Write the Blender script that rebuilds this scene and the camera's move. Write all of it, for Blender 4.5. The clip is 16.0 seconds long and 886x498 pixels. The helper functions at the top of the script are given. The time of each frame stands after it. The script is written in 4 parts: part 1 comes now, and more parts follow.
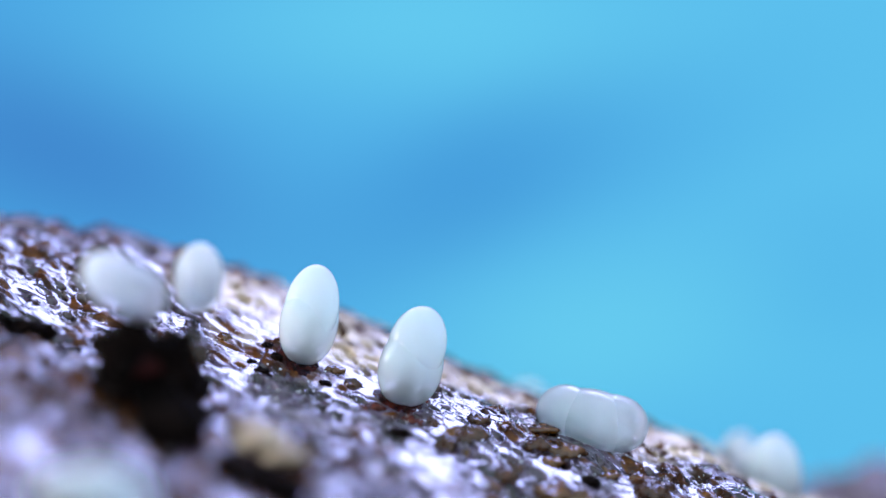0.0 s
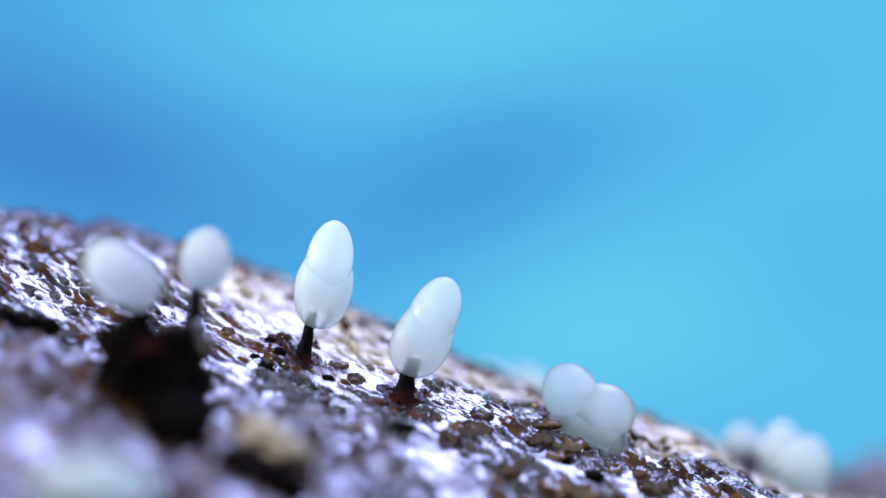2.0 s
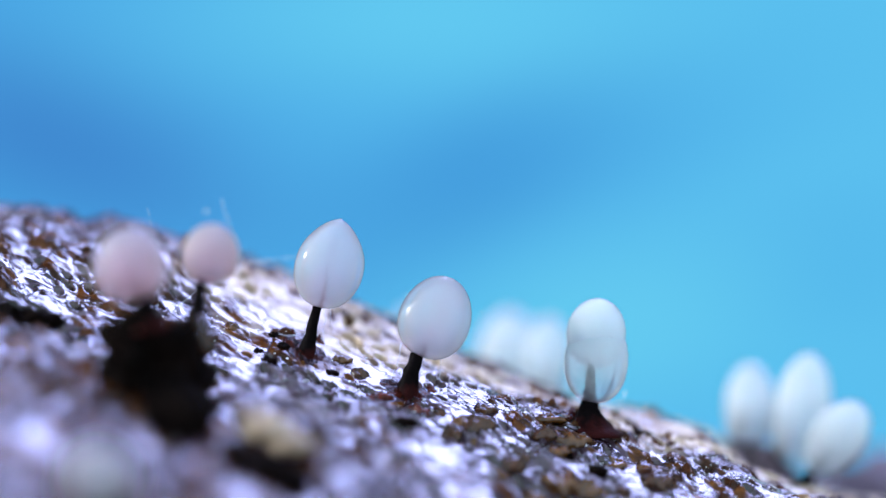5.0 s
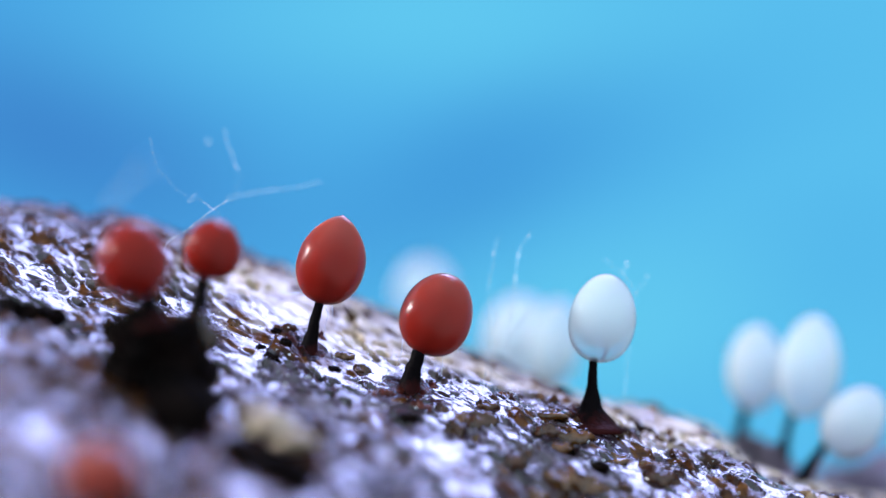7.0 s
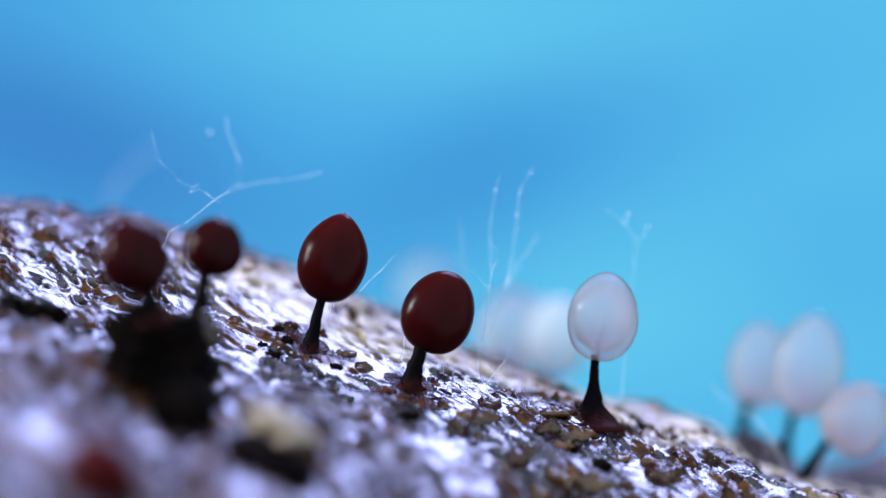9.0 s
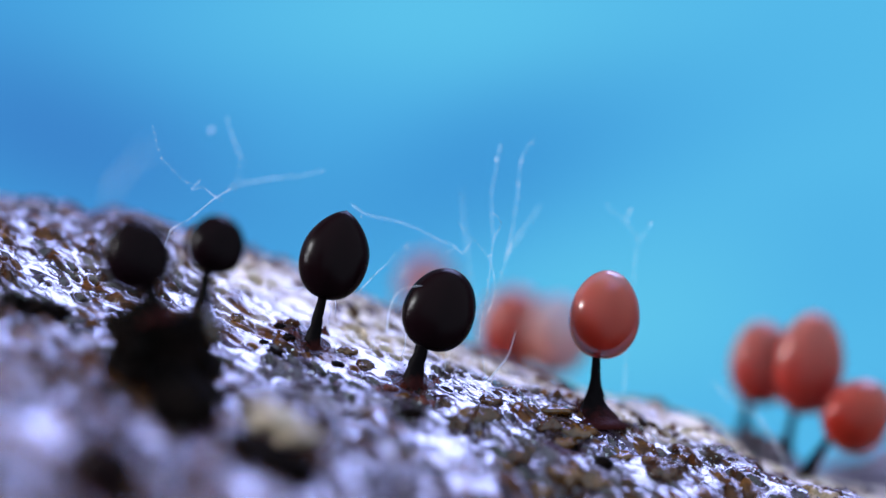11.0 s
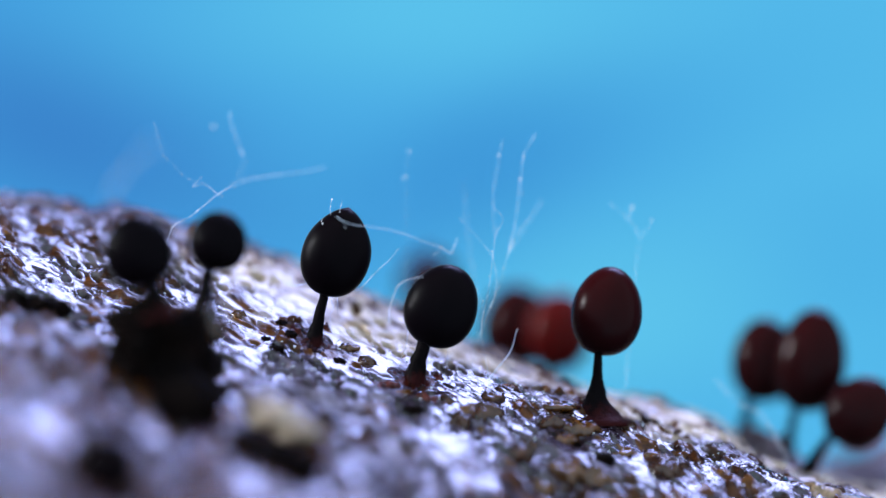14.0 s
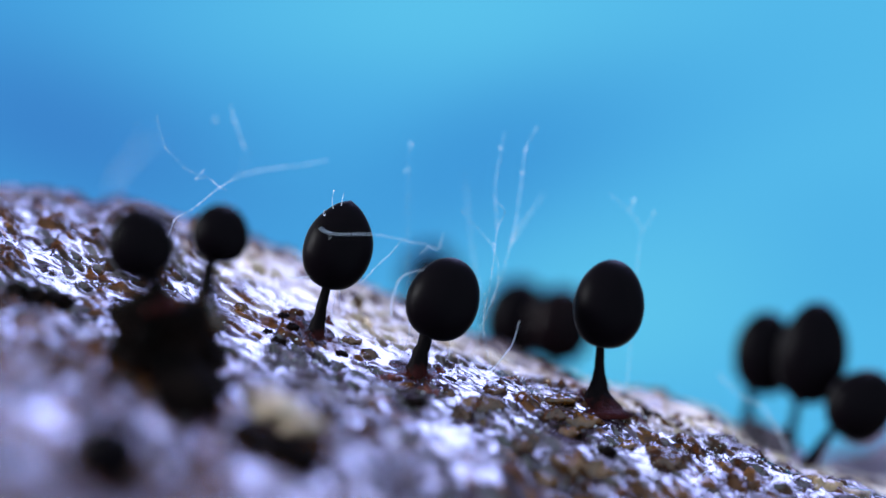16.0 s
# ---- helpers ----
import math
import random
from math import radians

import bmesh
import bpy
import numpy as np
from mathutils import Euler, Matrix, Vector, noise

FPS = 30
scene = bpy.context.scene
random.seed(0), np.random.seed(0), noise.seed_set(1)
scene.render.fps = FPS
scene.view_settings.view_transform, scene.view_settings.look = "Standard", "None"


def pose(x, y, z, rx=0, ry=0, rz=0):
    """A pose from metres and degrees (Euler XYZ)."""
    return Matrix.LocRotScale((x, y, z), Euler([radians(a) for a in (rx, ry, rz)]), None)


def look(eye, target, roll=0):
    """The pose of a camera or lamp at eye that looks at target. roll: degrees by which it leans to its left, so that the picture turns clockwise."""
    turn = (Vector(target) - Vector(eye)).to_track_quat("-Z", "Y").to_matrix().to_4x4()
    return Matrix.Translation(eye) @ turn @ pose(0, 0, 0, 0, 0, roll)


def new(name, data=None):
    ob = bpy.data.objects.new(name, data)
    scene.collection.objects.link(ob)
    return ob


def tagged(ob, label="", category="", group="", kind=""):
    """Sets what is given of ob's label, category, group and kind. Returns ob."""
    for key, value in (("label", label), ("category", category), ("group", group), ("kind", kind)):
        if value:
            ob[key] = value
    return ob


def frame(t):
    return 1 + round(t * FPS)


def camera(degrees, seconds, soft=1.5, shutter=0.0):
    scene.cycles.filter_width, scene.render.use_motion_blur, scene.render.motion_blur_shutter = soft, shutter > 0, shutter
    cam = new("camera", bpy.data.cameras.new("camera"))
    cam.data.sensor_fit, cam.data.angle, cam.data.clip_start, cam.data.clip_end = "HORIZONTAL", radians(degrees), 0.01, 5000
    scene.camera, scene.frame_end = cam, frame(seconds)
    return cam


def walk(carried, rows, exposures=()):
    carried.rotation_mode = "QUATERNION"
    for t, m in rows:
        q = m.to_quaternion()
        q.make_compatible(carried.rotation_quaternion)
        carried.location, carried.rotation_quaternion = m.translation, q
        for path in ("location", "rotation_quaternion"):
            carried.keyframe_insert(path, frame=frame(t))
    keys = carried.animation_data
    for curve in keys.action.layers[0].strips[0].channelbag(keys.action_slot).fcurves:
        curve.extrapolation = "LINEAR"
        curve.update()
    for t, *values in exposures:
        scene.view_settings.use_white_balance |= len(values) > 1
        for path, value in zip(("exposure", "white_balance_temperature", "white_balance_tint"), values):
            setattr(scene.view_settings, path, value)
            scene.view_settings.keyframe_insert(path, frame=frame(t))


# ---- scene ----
MM = 0.001  # the place is a few millimetres across: lengths below are in millimetres

# ---- camera: a macro lens that drifts with the drying log ----
cam = camera(9.0, 16.0)
cam.data.dof.use_dof = True
cam.data.dof.focus_distance = 0.06347
cam.data.dof.aperture_fstop = 47.0
walk(cam, [
    (0, pose(0.000112, -0.0635, 0.000175, 90)),
    (0.5, pose(0.000105, -0.0635, 0.000156, 90)),
    (1, pose(0.000097, -0.0635, 0.000143, 90)),
    (1.5, pose(0.000088, -0.0635, 0.000126, 90)),
    (2, pose(0.000077, -0.0635, 0.000115, 90)),
    (2.5, pose(0.000068, -0.0635, 0.000105, 90)),
    (3, pose(0.000057, -0.0635, 0.000096, 90)),
    (3.5, pose(0.000051, -0.0635, 0.000085, 90)),
    (4, pose(0.000046, -0.0635, 0.000077, 90)),
    (6.5, pose(0.000015, -0.0635, 0.000023, 90)),
    (7, pose(0.000010, -0.0635, 0.000014, 90)),
    (7.5, pose(0.000005, -0.0635, 0.000006, 90)),
    (8, pose(0.000000, -0.0635, 0.000000, 90)),
    (8.5, pose(-0.000004, -0.0635, -0.000006, 90)),
    (9, pose(-0.000009, -0.0635, -0.000013, 90)),
    (11.5, pose(-0.000029, -0.0635, -0.000046, 90)),
    (12, pose(-0.000032, -0.0635, -0.000051, 90)),
    (12.5, pose(-0.000036, -0.0635, -0.000057, 90)),
    (13, pose(-0.000040, -0.0635, -0.000064, 90)),
    (13.5, pose(-0.000045, -0.0635, -0.000070, 90)),
    (14, pose(-0.000048, -0.0635, -0.000078, 90)),
    (14.5, pose(-0.000051, -0.0635, -0.000084, 90)),
    (15, pose(-0.000056, -0.0635, -0.000096, 90)),
    (15.5, pose(-0.000064, -0.0635, -0.000124, 90)),
    (16, pose(-0.000070, -0.0635, -0.000159, 90)),
], exposures=[(0, 0.03, 6600, 10), (4, 0.03, 6540, 10), (9, -0.03, 6400, 10), (12, -0.09, 6310, 10), (16, -0.09, 6280, 10)])

# ---- light: a lilac soft box behind and above, an added wide fill behind the lens, a small lamp at the side, a dim room ----
world = bpy.data.worlds.new("room")
scene.world = world
world.use_nodes = True
world.node_tree.nodes["Background"].inputs["Color"].default_value = (0.58, 0.72, 1.0, 1)
world.node_tree.nodes["Background"].inputs["Strength"].default_value = 0.26


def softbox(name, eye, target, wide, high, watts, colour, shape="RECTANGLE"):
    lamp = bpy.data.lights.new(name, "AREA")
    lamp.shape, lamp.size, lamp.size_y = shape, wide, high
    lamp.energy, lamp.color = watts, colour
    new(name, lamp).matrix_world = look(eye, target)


softbox("key_light", (0.040, 0.085, 0.128), (0, 0, 0), 0.085, 0.060, 0.35, (0.45, 0.50, 1.0))
# unseen fill, added to brighten the pale caps from the front
softbox("front_fill", (0.08, -0.48, 0.06), (0, 0, 0), 8.0, 8.0, 205.0, (0.68, 0.87, 1.0), "ELLIPSE")
softbox("side_light", (-0.115, -0.008, 0.045), (0, 0, 0), 0.011, 0.011, 0.22, (0.95, 0.97, 1.0))


# ---- materials ----
def material(name):
    m = bpy.data.materials.new(name)
    m.use_nodes = True
    m.node_tree.nodes.clear()
    return m, m.node_tree


def node(tree, kind, x=None, **sets):
    n = tree.nodes.new(kind)
    for key, value in (x or {}).items():
        if isinstance(value, bpy.types.NodeSocket):
            tree.links.new(value, n.inputs[key])
        else:
            n.inputs[key].default_value = value
    return n


def ramp(tree, fac, stops, smooth=False):
    n = tree.nodes.new("ShaderNodeValToRGB")
    n.color_ramp.interpolation = "EASE" if smooth else "LINEAR"
    els = n.color_ramp.elements
    while len(els) < len(stops):
        els.new(0.5)
    for e, (at, c) in zip(els, stops):
        e.position, e.color = at, (*c, 1) if len(c) == 3 else c
    tree.links.new(fac, n.inputs[0])
    return n.outputs[0]


def maths(tree, op, a, b=0.0, clamp=False):
    n = tree.nodes.new("ShaderNodeMath")
    n.operation, n.use_clamp = op, clamp
    for i, v in enumerate((a, b)):
        if isinstance(v, bpy.types.NodeSocket):
            tree.links.new(v, n.inputs[i])
        else:
            n.inputs[i].default_value = v
    return n.outputs[0]


def mixed(tree, fac, a, b, blend="MIX"):
    n = tree.nodes.new("ShaderNodeMix")
    n.data_type, n.blend_type = "RGBA", blend
    for i, v in ((0, fac), (6, a), (7, b)):
        if isinstance(v, bpy.types.NodeSocket):
            tree.links.new(v, n.inputs[i])
        else:
            n.inputs[i].default_value = v if i == 0 else (*v, 1)
    return n.outputs[2]


def coords(tree):
    return tree.nodes.new("ShaderNodeTexCoord").outputs["Object"]


def noisy(tree, vec, scale, detail=4.0, rough=0.55):
    return node(tree, "ShaderNodeTexNoise", {"Vector": vec, "Scale": scale, "Detail": detail, "Roughness": rough}).outputs["Fac"]


def out(tree, shader):
    node(tree, "ShaderNodeOutputMaterial", {"Surface": shader})


def bump(tree, height, strength, distance):
    return node(tree, "ShaderNodeBump", {"Height": height, "Strength": strength, "Distance": distance}).outputs["Normal"]


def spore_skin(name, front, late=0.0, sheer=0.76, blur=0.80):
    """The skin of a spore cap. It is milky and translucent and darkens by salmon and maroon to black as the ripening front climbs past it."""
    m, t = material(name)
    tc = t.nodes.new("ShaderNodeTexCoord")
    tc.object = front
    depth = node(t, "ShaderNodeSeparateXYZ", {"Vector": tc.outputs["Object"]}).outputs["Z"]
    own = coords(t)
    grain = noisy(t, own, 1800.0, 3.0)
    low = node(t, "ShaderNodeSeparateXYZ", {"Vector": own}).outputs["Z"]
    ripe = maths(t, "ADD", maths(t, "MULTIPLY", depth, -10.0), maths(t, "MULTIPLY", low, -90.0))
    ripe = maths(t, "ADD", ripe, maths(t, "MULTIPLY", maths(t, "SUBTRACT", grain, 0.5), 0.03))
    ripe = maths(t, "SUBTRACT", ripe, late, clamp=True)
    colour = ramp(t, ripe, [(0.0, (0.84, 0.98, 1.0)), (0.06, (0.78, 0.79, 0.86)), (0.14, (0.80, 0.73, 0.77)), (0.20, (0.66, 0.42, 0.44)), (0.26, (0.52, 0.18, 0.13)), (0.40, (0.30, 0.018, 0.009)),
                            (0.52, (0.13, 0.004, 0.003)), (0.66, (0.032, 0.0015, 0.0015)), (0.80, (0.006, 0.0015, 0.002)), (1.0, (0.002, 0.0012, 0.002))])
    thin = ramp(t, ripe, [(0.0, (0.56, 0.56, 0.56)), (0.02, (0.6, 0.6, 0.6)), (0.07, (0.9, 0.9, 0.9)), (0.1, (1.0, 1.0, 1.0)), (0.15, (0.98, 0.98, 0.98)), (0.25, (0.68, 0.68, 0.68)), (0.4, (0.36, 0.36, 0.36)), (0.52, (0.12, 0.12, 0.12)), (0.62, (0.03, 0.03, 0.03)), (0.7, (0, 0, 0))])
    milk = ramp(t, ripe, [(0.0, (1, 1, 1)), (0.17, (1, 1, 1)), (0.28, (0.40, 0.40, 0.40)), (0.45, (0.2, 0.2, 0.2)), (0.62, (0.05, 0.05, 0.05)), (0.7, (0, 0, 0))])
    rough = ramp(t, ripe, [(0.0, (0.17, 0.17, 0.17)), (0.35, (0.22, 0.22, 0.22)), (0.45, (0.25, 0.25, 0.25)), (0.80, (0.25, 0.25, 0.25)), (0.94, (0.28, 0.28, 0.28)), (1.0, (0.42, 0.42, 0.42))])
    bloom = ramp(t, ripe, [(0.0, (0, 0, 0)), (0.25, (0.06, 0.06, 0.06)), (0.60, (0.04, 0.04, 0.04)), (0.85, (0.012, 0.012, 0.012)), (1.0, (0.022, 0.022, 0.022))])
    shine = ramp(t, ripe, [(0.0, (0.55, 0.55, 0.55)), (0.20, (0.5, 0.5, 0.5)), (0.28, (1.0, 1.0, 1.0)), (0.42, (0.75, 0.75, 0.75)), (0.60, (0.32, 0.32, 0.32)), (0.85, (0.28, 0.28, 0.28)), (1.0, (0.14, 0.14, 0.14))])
    skin = bump(t, grain, 0.25, 0.00002)
    body = node(t, "ShaderNodeBsdfPrincipled", {"Base Color": colour, "Roughness": rough, "IOR": 1.33, "Subsurface Weight": milk,
                                                "Specular IOR Level": 0.0, "Sheen Weight": bloom, "Sheen Roughness": 0.35, "Sheen Tint": (0.75, 0.70, 1.0, 1), "Subsurface Anisotropy": 0.7, "Subsurface Scale": 0.0012, "Normal": skin})
    body.inputs["Subsurface Radius"].default_value = (1.0, 0.9, 0.9)
    glow = node(t, "ShaderNodeBsdfTranslucent", {"Color": colour, "Normal": skin})
    milky = node(t, "ShaderNodeMixShader", {0: maths(t, "MULTIPLY", milk, 0.45), 1: body.outputs[0], 2: glow.outputs[0]})
    # the jelly lets what lies in and behind it shine through, partly blurred
    clear = node(t, "ShaderNodeBsdfTransparent", {"Color": (0.97, 0.98, 1.0, 1)})
    hazy = node(t, "ShaderNodeBsdfRefraction", {"Color": (1, 1, 1, 1), "Roughness": 0.32, "IOR": 1.06, "Normal": skin})
    jelly = node(t, "ShaderNodeMixShader", {0: blur, 1: clear.outputs[0], 2: hazy.outputs[0]})
    flesh = node(t, "ShaderNodeMixShader", {0: maths(t, "MULTIPLY", thin, sheer), 1: milky.outputs[0], 2: jelly.outputs[0]})
    # the moist skin over it all
    lustre = maths(t, "MULTIPLY", node(t, "ShaderNodeFresnel", {"IOR": 1.17, "Normal": skin}).outputs[0], maths(t, "MULTIPLY", shine, 2.2), True)
    glaze = node(t, "ShaderNodeBsdfGlossy", {"Color": (1, 1, 1, 1), "Roughness": rough, "Normal": skin})
    out(t, node(t, "ShaderNodeMixShader", {0: lustre, 1: flesh.outputs[0], 2: glaze.outputs[0]}).outputs[0])
    return m


def stalk_skin():
    m, t = material("stalk")
    v = coords(t)
    g = noisy(t, v, 9000.0, 5.0)
    low = node(t, "ShaderNodeSeparateXYZ", {"Vector": v}).outputs["Z"]
    f = maths(t, "ADD", maths(t, "MULTIPLY", low, -3200.0), maths(t, "ADD", maths(t, "MULTIPLY", g, 1.2), 0.22))
    c = ramp(t, f, [(0.45, (0.0025, 0.0015, 0.002)), (1.0, (0.028, 0.005, 0.005))])
    b = node(t, "ShaderNodeBsdfPrincipled", {"Base Color": c, "Roughness": 0.6, "Specular IOR Level": 0.03, "Normal": bump(t, g, 0.6, 0.00004)})
    out(t, b.outputs[0])
    return m


def wet_bark():
    """Wet rotten bark: brown lumps that stick out of a pale, glossy film of slime."""
    m, t = material("wet_bark")
    v = coords(t)
    film = node(t, "ShaderNodeAttribute")
    film.attribute_name = "film"
    film = film.outputs["Fac"]
    long = node(t, "ShaderNodeMapping", {"Vector": v, "Rotation": (0, radians(16), radians(8)), "Scale": (0.5, 1.0, 1.0)}).outputs[0]
    big = noisy(t, v, 620.0, 3.0)
    mid = noisy(t, long, 4200.0, 5.0, 0.6)
    fine = noisy(t, v, 16000.0, 4.0, 0.6)
    dry = node(t, "ShaderNodeAttribute")
    dry.attribute_name = "dry"
    dull = node(t, "ShaderNodeAttribute")
    dull.attribute_name = "dull"
    grit = node(t, "ShaderNodeTexVoronoi", {"Vector": v, "Scale": 9000.0}).outputs["Distance"]
    wood = ramp(t, mid, [(0.30, (0.003, 0.001, 0.001)), (0.46, (0.026, 0.008, 0.002)), (0.60, (0.085, 0.028, 0.005)), (0.75, (0.21, 0.080, 0.013))])
    slime = ramp(t, mid, [(0.31, (0.005, 0.002, 0.003)), (0.47, (0.018, 0.008, 0.014)), (0.66, (0.085, 0.060, 0.10))])
    warm = ramp(t, mid, [(0.30, (0.05, 0.024, 0.012)), (0.44, (0.36, 0.24, 0.15)), (0.62, (0.76, 0.60, 0.42))])
    slime = mixed(t, ramp(t, big, [(0.52, (0, 0, 0)), (0.68, (0.15, 0.15, 0.15))]), slime, warm)
    slime = mixed(t, dry.outputs["Fac"], slime, warm)
    edge = maths(t, "ADD", film, maths(t, "MULTIPLY", maths(t, "SUBTRACT", mid, 0.5), 0.6))
    c = mixed(t, ramp(t, edge, [(0.25, (0, 0, 0)), (0.75, (1, 1, 1))]), wood, slime)
    c = mixed(t, ramp(t, fine, [(0.34, (0.4, 0.4, 0.4)), (0.50, (0, 0, 0))]), c, (0.040, 0.014, 0.010))
    gloss = ramp(t, noisy(t, v, 1300.0, 3.0), [(0.35, (0.14, 0.14, 0.14)), (0.66, (0.30, 0.30, 0.30))])
    n1 = bump(t, mid, 0.30, 0.00003)
    n2 = node(t, "ShaderNodeBump", {"Height": fine, "Strength": maths(t, "SUBTRACT", 0.45, maths(t, "MULTIPLY", film, 0.40)), "Distance": 0.000010, "Normal": n1}).outputs["Normal"]
    n2 = node(t, "ShaderNodeBump", {"Height": grit, "Strength": maths(t, "SUBTRACT", 0.22, maths(t, "MULTIPLY", film, 0.22), True), "Distance": 0.00003, "Normal": n2}).outputs["Normal"]
    matt = maths(t, "ADD", maths(t, "MULTIPLY", dull.outputs["Fac"], 0.03), maths(t, "MULTIPLY", dry.outputs["Fac"], 0.18))
    wet = node(t, "ShaderNodeMapping", {"Vector": v, "Rotation": (0, radians(16), 0), "Scale": (0.6, 1.0, 1.0)}).outputs[0]
    skin = bump(t, noisy(t, wet, 9000.0, 1.0), 0.15, 0.00002)
    skin = node(t, "ShaderNodeBump", {"Height": noisy(t, v, 15000.0, 2.0), "Strength": maths(t, "SUBTRACT", 0.4, film, True), "Distance": 0.00002, "Normal": skin}).outputs["Normal"]
    b = node(t, "ShaderNodeBsdfPrincipled", {"Base Color": c, "Roughness": maths(t, "ADD", matt, gloss), "IOR": 1.5, "Specular IOR Level": maths(t, "ADD", 0.07, maths(t, "MULTIPLY", film, 0.33)), "Normal": n2,
                                             "Coat Weight": maths(t, "SUBTRACT", maths(t, "ADD", 0.28, maths(t, "MULTIPLY", film, 0.37)), matt, True), "Coat Roughness": maths(t, "ADD", 0.04, maths(t, "MULTIPLY", matt, 0.5)), "Coat IOR": 1.45, "Coat Normal": skin})
    out(t, b.outputs[0])
    return m


def crumbly(name, dark, light, rough, scale=3500.0, shine=0.5, relief=0.00009):
    m, t = material(name)
    v = coords(t)
    g = noisy(t, v, scale, 6.0, 0.65)
    b = node(t, "ShaderNodeBsdfPrincipled", {"Base Color": ramp(t, g, [(0.35, dark), (0.72, light)]), "Roughness": rough, "Specular IOR Level": shine,
                                             "Normal": bump(t, g, 0.9, relief)})
    out(t, b.outputs[0])
    return m


def glowing_blue():
    """A far, self-glowing blue backdrop with darker and paler bands in its colour."""
    m, t = material("backdrop_blue")
    v = coords(t)
    xyz = node(t, "ShaderNodeSeparateXYZ", {"Vector": v})

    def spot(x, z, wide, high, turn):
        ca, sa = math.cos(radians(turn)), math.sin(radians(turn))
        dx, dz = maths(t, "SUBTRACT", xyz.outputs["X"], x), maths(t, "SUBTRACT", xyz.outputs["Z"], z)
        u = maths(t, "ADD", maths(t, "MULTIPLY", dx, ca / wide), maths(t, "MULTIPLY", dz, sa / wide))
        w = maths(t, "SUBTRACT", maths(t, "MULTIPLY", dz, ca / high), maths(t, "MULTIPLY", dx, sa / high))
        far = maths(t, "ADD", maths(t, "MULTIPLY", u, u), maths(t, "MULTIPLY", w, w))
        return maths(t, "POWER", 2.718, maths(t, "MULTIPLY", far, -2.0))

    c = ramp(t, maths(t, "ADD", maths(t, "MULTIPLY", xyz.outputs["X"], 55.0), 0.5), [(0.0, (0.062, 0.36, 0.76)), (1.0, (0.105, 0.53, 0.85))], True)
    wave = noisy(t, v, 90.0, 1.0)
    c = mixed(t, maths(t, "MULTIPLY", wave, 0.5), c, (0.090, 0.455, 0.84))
    # darker and paler bands laid into the flat sheet's colour
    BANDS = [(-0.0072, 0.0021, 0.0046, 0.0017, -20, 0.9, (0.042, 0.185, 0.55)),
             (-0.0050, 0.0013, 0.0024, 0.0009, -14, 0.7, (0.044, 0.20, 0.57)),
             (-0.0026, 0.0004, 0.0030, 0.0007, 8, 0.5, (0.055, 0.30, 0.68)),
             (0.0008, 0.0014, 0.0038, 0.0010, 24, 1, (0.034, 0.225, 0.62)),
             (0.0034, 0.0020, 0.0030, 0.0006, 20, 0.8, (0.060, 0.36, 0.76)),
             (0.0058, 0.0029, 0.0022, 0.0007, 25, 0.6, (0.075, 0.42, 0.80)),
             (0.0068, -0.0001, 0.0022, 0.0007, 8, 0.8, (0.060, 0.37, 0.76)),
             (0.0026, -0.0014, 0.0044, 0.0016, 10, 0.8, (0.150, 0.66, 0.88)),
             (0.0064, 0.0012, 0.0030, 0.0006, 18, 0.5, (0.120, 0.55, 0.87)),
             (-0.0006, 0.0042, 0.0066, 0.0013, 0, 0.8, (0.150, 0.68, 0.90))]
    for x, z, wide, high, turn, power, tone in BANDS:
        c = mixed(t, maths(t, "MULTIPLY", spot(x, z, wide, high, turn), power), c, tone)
    # the sheet glows by itself; no lamp lights it
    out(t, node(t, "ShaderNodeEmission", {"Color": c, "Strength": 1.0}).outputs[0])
    return m


def thread_skin(name, thick, thin):
    m, t = material(name)
    b = node(t, "ShaderNodeBsdfPrincipled", {"Base Color": (0.85, 0.9, 0.95, 1), "Roughness": 0.3})
    glow = node(t, "ShaderNodeBsdfTranslucent", {"Color": (0.9, 0.95, 1.0, 1)})
    solid = node(t, "ShaderNodeMixShader", {0: 0.5, 1: b.outputs[0], 2: glow.outputs[0]})
    # hyaline: thick and thin stretches follow one another along a thread
    patchy = ramp(t, noisy(t, coords(t), 9000.0, 2.0), [(0.38, (thin, thin, thin)), (0.62, (thick, thick, thick))])
    clear = node(t, "ShaderNodeBsdfTransparent")
    out(t, node(t, "ShaderNodeMixShader", {0: patchy, 1: solid.outputs[0], 2: clear.outputs[0]}).outputs[0])
    return m


def droplet_skin():
    m, t = material("droplet")
    b = node(t, "ShaderNodeBsdfPrincipled", {"Base Color": (0.95, 0.97, 1, 1), "Roughness": 0.08, "IOR": 1.4, "Transmission Weight": 0.25})
    out(t, b.outputs[0])
    return m


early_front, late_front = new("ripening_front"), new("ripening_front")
BARK, STALK, DROP = wet_bark(), stalk_skin(), droplet_skin()
THREAD, BRIGHT = thread_skin("thread", 0.15, 0.75), thread_skin("bright_thread", 0.0, 0.25)
CORE = crumbly("core", (0.20, 0.18, 0.26), (0.42, 0.40, 0.48), 0.6)
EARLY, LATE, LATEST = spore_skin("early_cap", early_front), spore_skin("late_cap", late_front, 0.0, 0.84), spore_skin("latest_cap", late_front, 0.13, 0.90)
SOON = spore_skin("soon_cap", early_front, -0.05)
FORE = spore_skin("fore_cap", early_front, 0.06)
ROT_AND_HOLLOW = crumbly("black_rot_and_hollow", (0.001, 0.0007, 0.0007), (0.006, 0.003, 0.0025), 0.8, shine=0.03)
TAN = crumbly("tan_wood", (0.16, 0.09, 0.05), (0.62, 0.50, 0.36), 0.40)
GREY = crumbly("grey_bark", (0.02, 0.012, 0.016), (0.16, 0.11, 0.15), 0.4)
